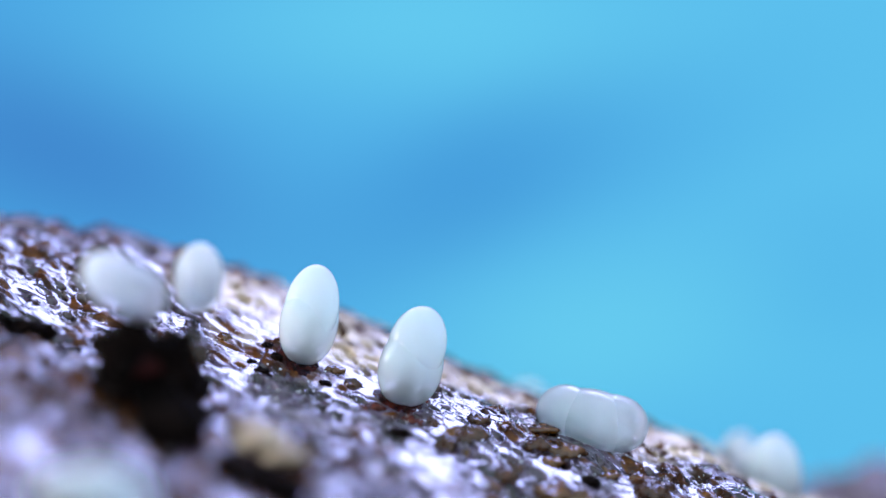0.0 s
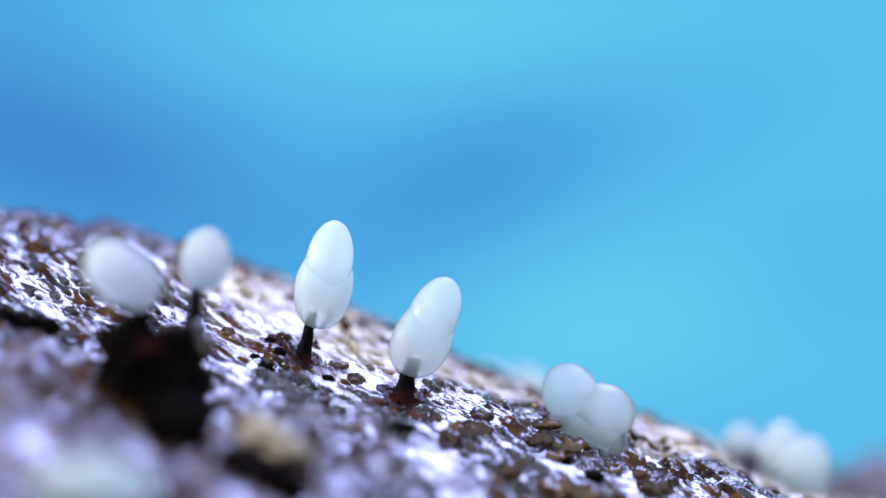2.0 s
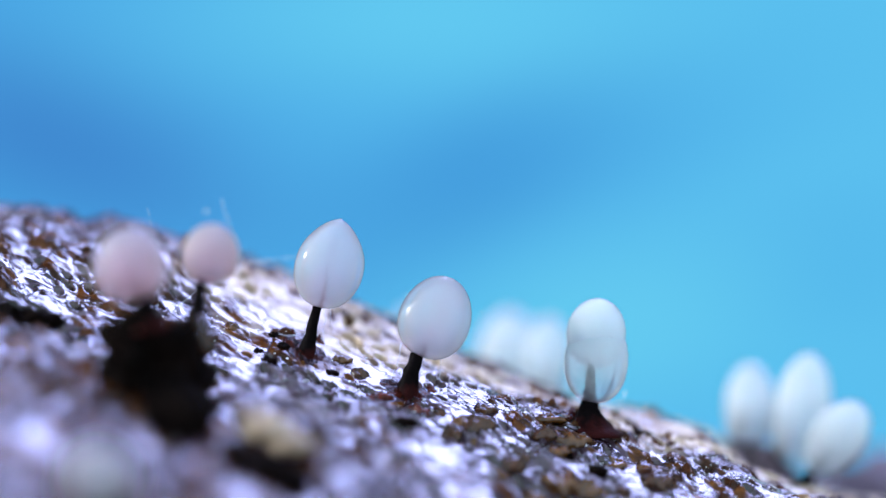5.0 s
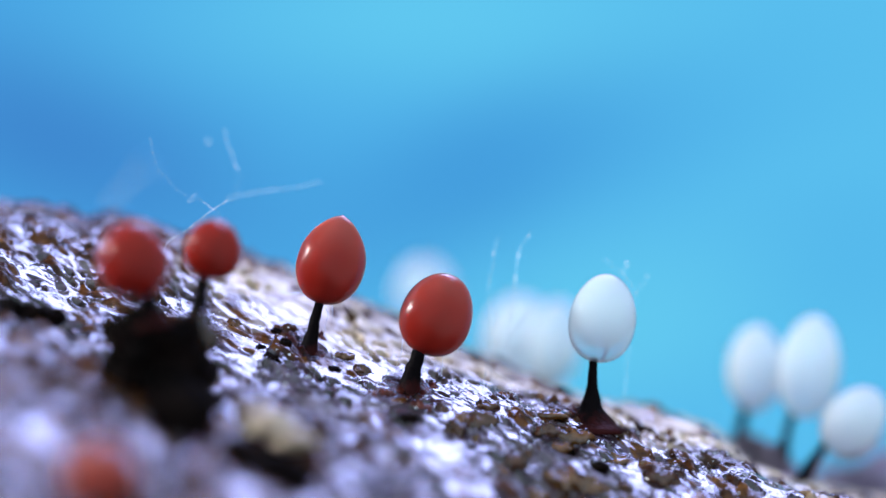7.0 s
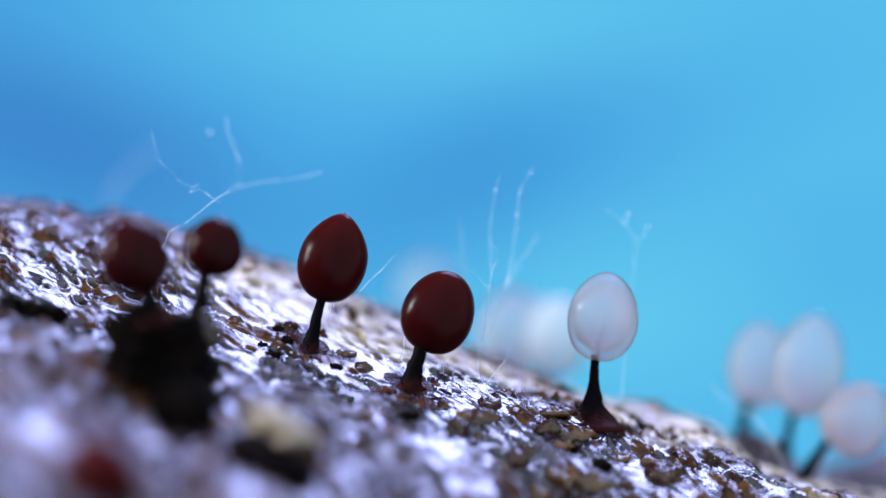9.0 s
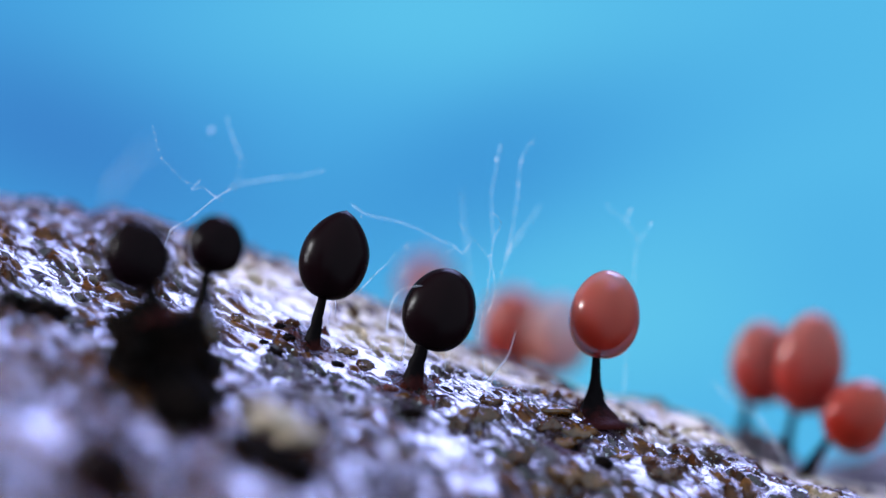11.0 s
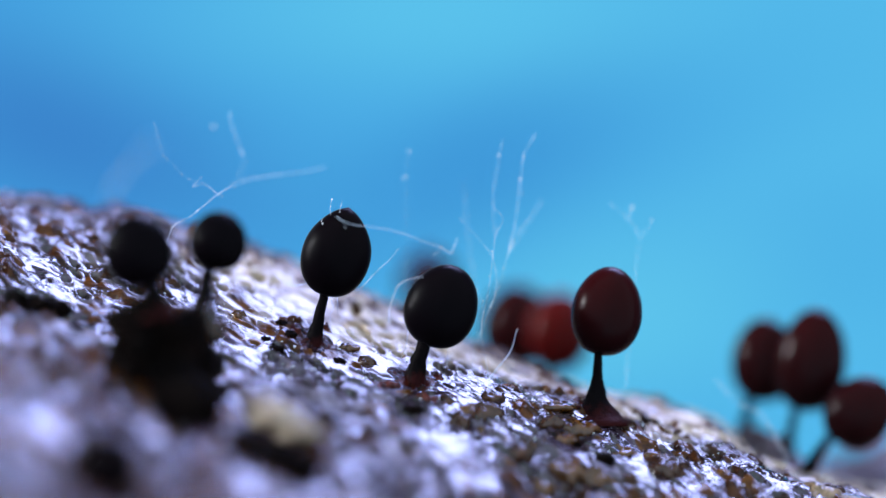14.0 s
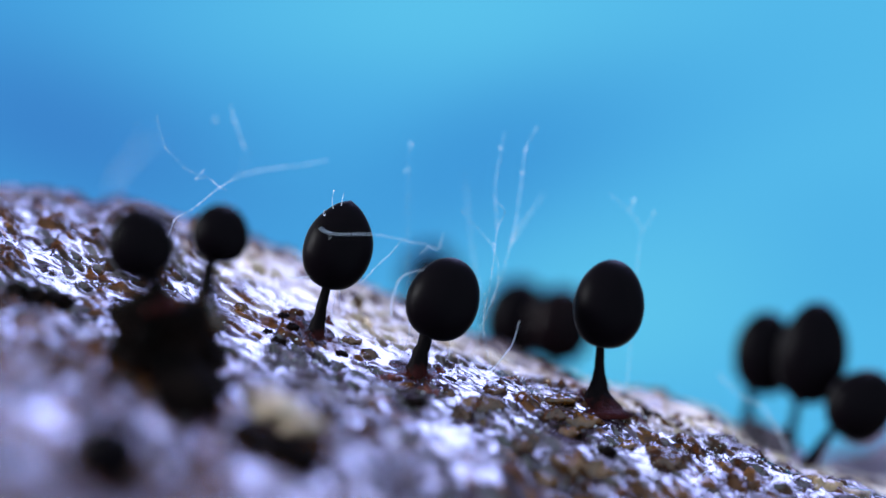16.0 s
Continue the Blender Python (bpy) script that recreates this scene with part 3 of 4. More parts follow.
lump("bark_mound", [((3.736, 2.800, -2.644), (0.38, 0.4, 0.34)), ((3.560, 3.100, -2.500), (0.36, 0.4, 0.26)), ((3.996, 2.700, -2.839), (0.34, 0.4, 0.28))], GREY, "brown knob of bark below the cluster", "bark mound", 0.14, 5)
lump("bark_mound", [((5.626, 6.000, -3.413), (1.0, 1.2, 0.95)), ((4.858, 6.000, -3.204), (0.6, 1.0, 0.5))], GREY, "far brown knob of bark", "bark mound", 0.16, 6)
for n, (at, wide, high, mat, label) in enumerate([
        ((-2.364, 0.103), 0.20, 0.11, OCHRE, "ochre crumb of bark in wet slime"), ((-1.884, 0.103), 0.17, 0.07, ROT_AND_HOLLOW, "black crumb of bark in wet slime"),
        ((-1.711, 0.296), 0.12, 0.08, RED, "red crust beside a stalk"), ((-1.397, 0.326), 0.14, 0.09, RED, "red crust beside a stalk"),
        ((-1.119, 0.170), 0.28, 0.06, OCHRE, "ochre crumb of bark in wet slime"), ((-1.935, -0.346), 0.20, 0.05, ROT_AND_HOLLOW, "black crumb of bark in wet slime"),
        ((-1.240, -0.162), 0.20, 0.05, ROT_AND_HOLLOW, "black crumb of bark in wet slime"), ((-0.140, 0.038), 0.22, 0.08, RED, "red crust beside a stalk"),
        ((0.221, -0.500), 0.26, 0.08, OCHRE, "ochre crumb of bark in wet slime"), ((0.391, -0.649), 0.28, 0.09, OCHRE, "ochre crumb of bark in wet slime"),
        ((1.214, 0.127), 0.50, 0.06, OCHRE, "ochre crumb of bark in wet slime"), ((1.304, -0.464), 0.35, 0.07, OCHRE, "ochre crumb of bark in wet slime"),
        ((1.431, -0.452), 0.16, 0.08, ROT_AND_HOLLOW, "black crumb of bark in wet slime"), ((0.602, -1.152), 0.30, 0.10, OCHRE, "ochre crumb of bark in wet slime"),
        ((2.286, -0.282), 0.26, 0.11, OCHRE, "ochre crumb of bark in wet slime"), ((2.585, -0.106), 0.24, 0.14, OCHRE, "ochre crumb of bark in wet slime"),
        ((1.927, -0.793), 0.30, 0.08, OCHRE, "ochre crumb of bark in wet slime"), ((1.741, -0.697), 0.26, 0.06, ROT_AND_HOLLOW, "black crumb of bark in wet slime"),
        ((-0.402, -0.958), 0.30, 0.07, ROT_AND_HOLLOW, "black crumb of bark in wet slime"), ((-0.786, -0.441), 0.16, 0.06, RED, "red crust in wet slime"),
        ((-4.314, -0.882), 0.30, 0.10, OCHRE, "ochre crumb of bark in wet slime"), ((3.221, 0.508), 0.16, 0.16, OCHRE, "ochre crumb of bark in wet slime"),
        ((0.975, -1.267), 0.45, 0.12, OCHRE, "ochre crumb of bark in wet slime"), ((-0.572, -2.920), 0.35, 0.14, OCHRE, "ochre crumb of bark in wet slime"),
        ((1.450, -0.177), 0.55, 0.10, OCHRE, "ochre crumb of bark in wet slime"), ((1.913, -0.214), 0.45, 0.12, OCHRE, "ochre crumb of bark in wet slime"),
        ((0.953, -0.662), 0.38, 0.10, BROWN, "brown crumb of bark in wet slime"), ((2.440, -0.570), 0.40, 0.13, BROWN, "brown crumb of bark in wet slime"),
        ((0.484, -0.111), 0.30, 0.08, BROWN, "brown crumb of bark in wet slime"), ((-0.917, -0.061), 0.26, 0.07, BROWN, "brown crumb of bark in wet slime"),
        ((-0.676, -0.340), 0.30, 0.06, RED, "dark red crust beside a stalk"), ((-0.277, -0.420), 0.34, 0.09, RED, "dark red crust beside a stalk"),
        ((-0.017, -0.420), 0.20, 0.08, BROWN, "brown crumb of bark in wet slime"), ((0.381, -0.480), 0.42, 0.12, BROWN, "brown crumb of bark in wet slime"),
        ((0.120, -0.700), 0.30, 0.11, BROWN, "brown crumb of bark in wet slime"), ((0.786, -0.970), 0.34, 0.13, BROWN, "brown crumb of bark in wet slime"),
        ((1.320, -0.980), 0.50, 0.15, OCHRE, "ochre crumb of bark in wet slime"), ((1.620, -0.990), 0.42, 0.14, OCHRE, "ochre crumb of bark in wet slime"),
        ((2.014, -0.860), 0.26, 0.11, BROWN, "brown crumb of bark in wet slime"), ((1.144, -0.320), 0.32, 0.09, BROWN, "brown crumb of bark in wet slime"),
        ((-2.060, -0.200), 0.13, 0.06, ROT_AND_HOLLOW, "black crumb of bark in wet slime"), ((-1.780, -0.080), 0.15, 0.06, ROT_AND_HOLLOW, "black crumb of bark in wet slime")]):
    crumb(at, wide, high, mat, label, n + 11)


def water_beads(count=700):
    """Tiny beads of water that cling to the bark round the feet of the fruiting bodies."""
    rnd = random.Random(77)
    at = [(rnd.uniform(-3.2, 3.9), rnd.gauss(0.0, 0.7)) for _ in range(count)]
    xs, ys = np.array([p[0] for p in at]), np.array([p[1] for p in at])
    zs = height(xs, ys)[0]
    unit = bmesh.new()
    bmesh.ops.create_icosphere(unit, subdivisions=2, radius=1.0)
    points = [v.co.copy() for v in unit.verts]
    index = {v: k for k, v in enumerate(unit.verts)}
    tris = [tuple(index[v] for v in f.verts) for f in unit.faces]
    unit.free()
    verts, faces = [], []
    for x, y, z in zip(xs, ys, zs):
        r, n = 0.005 + 0.011 * rnd.random() ** 2, len(verts)
        verts += [((x + r * p.x) * MM, (y + r * p.y) * MM, (z + r * (0.75 * p.z + 0.25)) * MM) for p in points]
        faces += [(a + n, c + n, d + n) for a, c, d in tris]
    me = bpy.data.meshes.new("water_beads")
    me.from_pydata(verts, [], faces)
    shaded(me)
    me.materials.append(DROP)
    tagged(new("water_beads", me), "tiny clear beads of water on wet bark", "water", kind="stuff")


water_beads()
BODIES = {}
BODIES["tall"] = fruiting_body((-1.524, -1.154), 0.00, EARLY, "pointed spore cap ripening from milky white to black on bark",
    (-1.384, -0.651), 0.108, 0.293, (1.020, 0.778, 0.25), crown=(0.970, 0.620, 0.86), crust=0.66, seed=1, flat=0.77)
BODIES["leaning"] = fruiting_body((-0.395, -1.553), -0.14, EARLY, "leaning spore cap ripening from milky white to black on bark",
    (-0.248, -1.171), 0.159, 0.293, (0.955, 0.821, 0.00), crown=(0.900, 0.660, 0.86), crust=0.62, seed=2, flat=0.76)
BODIES["single"] = fruiting_body((1.685, -1.942), 0.30, LATE, "spore cap ripening from milky white to black on a flared foot",
    (1.717, -1.262), 0.090, 0.718, (1.012, 0.807, 0.05), lobe=(0.800, 0.680, 1.0), crown=(0.700, 0.640, 1.0), crust=0.85, seed=3, flat=0.90)
BODIES["front"] = fruiting_body((-3.476, -2.583), -6.20, FORE, "squat spore cap ripening from milky white to black",
    (-3.476, -2.353), 0.154, 0.236, (0.713, 0.759, 0.00), lobe=(0.604, 0.719, 1.0), crown=(0.517, 0.576, 1.0), seed=4)
BODIES["lump_one"] = fruiting_body((-3.119, -0.740), -2.60, SOON, "round spore cap ripening from milky white to black on a lump",
    (-3.229, -0.434), 0.171, 0.367, (0.820, 0.795, 0.00), lobe=(0.700, 0.600, 0.95), seed=5, flat=0.74)
BODIES["lump_two"] = fruiting_body((-2.694, -0.788), -1.70, SOON, "small spore cap ripening from milky white to black on a lump",
    (-2.619, -0.292), 0.137, 0.348, (0.670, 0.646, 0.00), lobe=(0.610, 0.560, 0.95), seed=6, flat=0.84)
BODIES["hidden"] = fruiting_body((-0.274, -1.399), 6.50, LATE, "spore cap ripening from milky white to black, half hidden",
    (-0.239, -0.837), 0.105, 0.281, (0.787, 0.703, 0.00), seed=7)
BODIES["back_one"] = fruiting_body((0.761, -1.880), 4.80, LATE, "spore cap ripening from milky white to black, behind the ridge",
    (0.809, -1.434), 0.103, 0.274, (1.029, 0.892, 0.00), lobe=(0.930, 0.760, 0.85), seed=8, flat=0.80)
BODIES["back_two"] = fruiting_body((1.187, -1.869), 4.40, LATEST, "spore cap ripening from milky white to black, behind the ridge",
    (1.234, -1.459), 0.102, 0.273, (0.968, 0.791, 0.00), lobe=(0.880, 0.680, 0.85), seed=9, flat=0.80)
BODIES["right_one"] = fruiting_body((3.490, -2.405), 3.20, LATE, "spore cap ripening from milky white to black in a cluster",
    (3.604, -1.815), 0.121, 0.335, (1.005, 0.777, 0.05), lobe=(0.910, 0.660, 0.85), seed=10, flat=0.80)
BODIES["right_two"] = fruiting_body((3.936, -2.706), 2.70, LATE, "tall spore cap ripening from milky white to black in a cluster",
    (4.116, -1.975), 0.113, 0.293, (1.223, 0.838, 0.05), lobe=(1.090, 0.710, 0.85), seed=11, flat=0.80)
BODIES["right_three"] = fruiting_body((4.104, -2.752), 2.20, LATE, "leaning spore cap ripening from milky white to black in a cluster",
    (4.527, -2.270), 0.112, 0.264, (0.897, 0.792, 0.00), lobe=(0.800, 0.680, 0.85), crown=(0.660, 0.640, 0.95), seed=12, flat=0.82)


# ---- fungal threads ----
def smooth_path(points, n=4, wave=0.0, seed=0):
    """A curve through points (mm), with a slight waver."""
    rnd = random.Random(seed)
    p = [Vector(q) for q in points]
    p = [p[0] * 2 - p[1]] + p + [p[-1] * 2 - p[-2]]
    made = []
    for a, b, c, d in zip(p, p[1:], p[2:], p[3:]):
        for k in range(n):
            s = k / n
            made.append(0.5 * ((2 * b) + (c - a) * s + (2 * a - 5 * b + 4 * c - d) * s * s + (3 * b - a - 3 * c + d) * s ** 3)
                        + Vector([(rnd.random() - 0.5) * wave for _ in range(3)]))
    return made + [p[-2]]


def threads(label, strands, drops=(), seed=0, skin=THREAD):
    """A tuft of fungal threads: strands of (radius, points), and tiny drops on them at (radius, place)."""
    root = new("fungal_thread")
    base = Vector(strands[0][1][0])
    root.location = base * MM
    tagged(root, label, "fungus", "fungal threads over the log")
    for k, (r, points) in enumerate(strands):
        path = [q - base for q in smooth_path(points, 5, r * 1.1, seed * 10 + k)]
        radii = [r * (1 - 0.45 * i / len(path)) for i in range(len(path))]
        part("strand", tube(path, radii, 6), skin, root)
    for r, at in drops:
        bm = bmesh.new()
        bmesh.ops.create_icosphere(bm, subdivisions=2, radius=r * MM, matrix=Matrix.Translation((Vector(at) - base) * MM))
        part("droplet", bm, DROP, root, "clear water droplet")
    return root


TUFTS = {}
TUFTS["left"] = threads("pale forked fungal threads above the ridge", [
    (0.0055, [(-3.364, 0.300, -0.410), (-3.172, 0.300, 0.038), (-3.108, 0.300, 0.179), (-2.980, 0.300, 0.256), (-2.883, 0.300, 0.314), (-2.710, 0.300, 0.455), (-2.563, 0.300, 0.564), (-2.435, 0.300, 0.641)]),
    (0.0055, [(-2.494, 1.100, 0.640), (-2.383, 1.100, 0.692), (-2.187, 1.100, 0.738), (-1.926, 1.100, 0.777), (-1.632, 1.100, 0.809), (-1.391, 1.100, 0.868)]),
    (0.002, [(-2.485, 1.600, 0.641), (-2.400, 1.600, 0.726), (-2.341, 1.600, 0.987)]),
    (0.0055, [(-2.341, 1.100, 0.987), (-2.413, 1.100, 1.177), (-2.478, 1.100, 1.340), (-2.498, 1.100, 1.491)]),
    (0.004, [(-2.535, 0.400, 0.513), (-2.631, 0.400, 0.565), (-2.760, 0.400, 0.661), (-2.888, 0.400, 0.629), (-2.779, 0.400, 0.744)]),
    (0.0010, [(-2.760, 0.400, 0.661), (-2.984, 0.400, 0.744), (-3.145, 0.400, 0.924), (-3.222, 0.400, 0.988), (-3.286, 0.400, 1.194), (-3.318, 0.400, 1.354)])],
    [(0.008, (-3.222, 0.400, 0.988)), (0.007, (-3.286, 0.400, 1.194)), (0.006, (-3.318, 0.400, 1.348)), (0.006, (-3.177, 0.400, 0.937)), (0.006, (-3.305, 0.400, 1.284)), (0.006, (-3.254, 0.400, 1.091)), (0.005, (-3.093, 0.400, 0.847)), (0.006, (-3.010, 0.400, 0.764)), (0.005, (-2.920, 0.400, 0.719)), (0.018, (-2.700, 1.500, 1.336))], 1)
TUFTS["far_left"] = threads("blurred pale fungal threads above the ridge", [
    (0.006, [(-4.162, 5.000, -0.372), (-4.059, 5.000, 0.660), (-3.921, 5.000, 0.867), (-3.715, 5.000, 1.059), (-3.474, 5.000, 1.142)]), (0.005, [(-4.071, 5.200, 0.662), (-3.829, 5.200, 0.973), (-3.657, 5.200, 1.283)])], (), 2)
TUFTS["across"] = threads("long pale fungal thread across a spore cap", [
    (0.0036, [(-1.447, -0.600, 0.076), (-1.371, -0.600, 0.032), (-1.232, -0.600, 0.006), (-0.884, -0.600, 0.006), (-0.600, -0.600, -0.038), (-0.411, -0.600, -0.088), (-0.240, -0.600, -0.114), (-0.322, -0.600, -0.221)]),
    (0.0036, [(-0.240, -0.600, -0.114), (-0.126, -0.600, -0.164), (-0.095, -0.600, -0.088), (-0.069, -0.600, 0.013)])], [(0.008, (-1.333, -0.600, -0.032)), (0.006, (-0.240, -0.600, -0.114))], 3, BRIGHT)
TUFTS["hook"] = threads("short curled fungal thread beside a spore cap", [
    (0.0045, [(-0.652, -0.500, -0.911), (-0.645, -0.500, -0.753), (-0.601, -0.500, -0.595), (-0.563, -0.500, -0.506), (-0.487, -0.500, -0.443), (-0.380, -0.500, -0.405), (-0.272, -0.500, -0.392)])], (), 4, BRIGHT)
TUFTS["hair_one"] = threads("short pale hair beside a spore cap", [(0.005, [(-1.806, -0.400, -0.463), (-1.711, -0.400, -0.488), (-1.565, -0.400, -0.469)])], (), 5)
TUFTS["hair_two"] = threads("faint dark hair beside a spore cap", [(0.0035, [(-0.984, -0.300, -0.533), (-0.793, -0.300, -0.330), (-0.666, -0.300, -0.216), (-0.540, -0.300, -0.070)])], (), 6)
TUFTS["bright"] = threads("bright white fungal thread on the ridge", [
    (0.0052, [(0.429, 0.300, -1.589), (0.513, 0.300, -1.499), (0.609, 0.300, -1.384), (0.705, 0.300, -1.256), (0.756, 0.300, -1.128), (0.782, 0.300, -1.012), (0.801, 0.300, -0.974)])], [(0.008, (0.602, 0.300, -1.397))], 7, BRIGHT)
TUFTS["middle"] = threads("branching fungal threads with droplets", [
    (0.0026, [(0.238, 0.600, -1.667), (0.277, 0.600, -1.442), (0.354, 0.600, -1.120), (0.457, 0.600, -0.830), (0.599, 0.600, -0.476), (0.689, 0.600, -0.155), (0.792, 0.600, 0.090), (0.966, 0.600, 0.322)]),
    (0.0030, [(0.468, 0.300, -1.499), (0.404, 0.300, -1.179), (0.391, 0.300, -0.923), (0.468, 0.300, -0.538), (0.519, 0.300, -0.154), (0.545, 0.300, 0.070), (0.628, 0.300, 0.243), (0.602, 0.300, 0.320), (0.525, 0.300, 0.391)]),
    (0.0026, [(0.456, 0.400, -0.828), (0.558, 0.400, -0.507), (0.520, 0.400, -0.186), (0.366, 0.400, 0.026), (0.128, 0.400, 0.282)]),
    (0.0034, [(0.691, 0.800, -0.155), (0.775, 0.800, 0.232), (0.840, 0.800, 0.717), (0.872, 0.800, 0.995), (1.020, 0.800, 1.253)]),
    (0.0028, [(0.549, 0.800, 0.071), (0.523, 0.800, 0.555), (0.575, 0.800, 0.846), (0.607, 0.800, 1.040), (0.639, 0.800, 1.188)]),
    (0.0028, [(0.397, 1.300, -0.937), (0.267, 1.300, -0.156), (0.215, 1.300, 0.364), (0.189, 1.300, 0.690)]),
    (0.0036, [(0.716, 1.300, -0.091), (0.911, 1.300, 0.202), (1.106, 1.300, 0.495)])],
    [(0.013, (0.729, 0.700, -0.058)), (0.009, (0.506, 0.300, -0.103)), (0.015, (0.833, 0.800, 0.717)), (0.014, (0.872, 0.800, 0.975)), (0.008, (0.341, 0.600, -1.036)),
     (0.015, (0.588, 0.800, 0.995)), (0.008, (0.404, 0.300, -0.666)), (0.008, (0.754, 0.700, 0.006)), (0.007, (0.637, 0.600, -0.296)), (0.006, (0.481, 0.300, -0.384)), (0.007, (0.852, 0.800, 0.555)), (0.006, (0.807, 0.800, 0.426)), (0.006, (0.549, 0.800, 0.685)), (0.008, (0.988, 0.800, 1.188))], 8)
TUFTS["upright"] = threads("thin upright thread with droplets", [
    (0.0012, [(-0.460, 1.000, -0.933), (-0.473, 1.000, -0.350), (-0.473, 1.000, 0.415), (-0.473, 1.000, 0.751), (-0.441, 1.000, 1.056)])], [(0.012, (-0.473, 1.000, 0.751)), (0.014, (-0.441, 1.000, 1.043)), (0.010, (-0.505, 1.000, 0.726))], 9)
TUFTS["right"] = threads("forked fungal thread behind a spore cap", [
    (0.0028, [(2.028, 1.000, -1.937), (2.054, 1.000, -1.516), (2.086, 1.000, -1.127), (2.131, 1.000, -0.609), (2.170, 1.000, -0.220), (2.215, 1.000, 0.039), (2.300, 1.000, 0.155), (2.364, 1.000, 0.272)]),
    (0.0030, [(2.215, 1.000, 0.039), (2.144, 1.000, 0.181), (2.008, 1.000, 0.330), (1.846, 1.000, 0.460)]), (0.0036, [(2.054, 1.000, 0.285), (2.099, 1.000, 0.350), (2.118, 1.000, 0.428)])],
    [(0.016, (2.118, 1.000, 0.395)), (0.012, (2.345, 1.000, 0.253))], 10)
TUFTS["cluster"] = threads("thin pale thread before the cluster", [
    (0.008, [(3.917, 1.400, -2.764), (3.917, 1.400, -2.536), (3.800, 1.400, -2.275), (3.618, 1.400, -1.982), (3.357, 1.400, -1.851), (3.096, 1.400, -1.590)])], (), 11)
TUFTS["tip"] = threads("tiny moulds on top of a spore cap", [
    (0.004, [(-1.305, -0.100, 0.280), (-1.318, -0.100, 0.388), (-1.299, -0.100, 0.497)]), (0.004, [(-1.216, -0.100, 0.318), (-1.203, -0.100, 0.408), (-1.184, -0.100, 0.478)]), (0.004, [(-1.394, -0.100, 0.191), (-1.420, -0.100, 0.242), (-1.401, -0.100, 0.280)])],
    [(0.009, (-1.299, -0.100, 0.497)), (0.010, (-1.403, -0.150, 0.222))], 12)
TUFTS["hanging"] = threads("fine hairs hanging below a spore cap", [
    (0.0035, [(-1.320, 0.000, -0.548), (-1.307, 0.000, -0.663), (-1.288, 0.000, -0.727), (-1.320, 0.000, -0.855), (-1.307, 0.000, -0.931)]), (0.003, [(-1.244, 0.000, -0.568), (-1.237, 0.000, -0.695), (-1.244, 0.000, -0.823)])], (), 13)
TUFTS["hanging_two"] = threads("fine hairs hanging below a spore cap", [
    (0.0035, [(-0.440, 0.000, -0.995), (-0.466, 0.000, -1.173), (-0.529, 0.000, -1.333), (-0.568, 0.000, -1.429)]), (0.003, [(0.000, 0.000, -1.110), (0.006, 0.000, -1.237), (-0.006, 0.000, -1.429)])], (), 14)


# ---- what moves ----
def grow(made, name, rows):
    """Rows of seconds, x and z of the part's middle in mm and the degrees by which it leans; where they go on, the degrees by which it
    turns about its own length, and the mm by which it stands before the stalk."""
    bx, bz = made["base"]
    walk(made[name], [(t, pose((x - bx) * MM, -sum(more[1:]) * MM, (z - bz) * MM, 0, lean, 0) @ pose(0, 0, 0, 0, 0, sum(more[:1]))) for t, x, z, lean, *more in rows])


def rise(made, name, rows):
    """Rows of seconds and mm by which a part is still sunk into the log."""
    walk(made[name], [(t, pose(0, 0, -sunk * MM)) for t, sunk in rows])


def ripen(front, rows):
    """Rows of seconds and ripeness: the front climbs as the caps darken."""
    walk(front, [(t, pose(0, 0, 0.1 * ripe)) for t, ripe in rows])


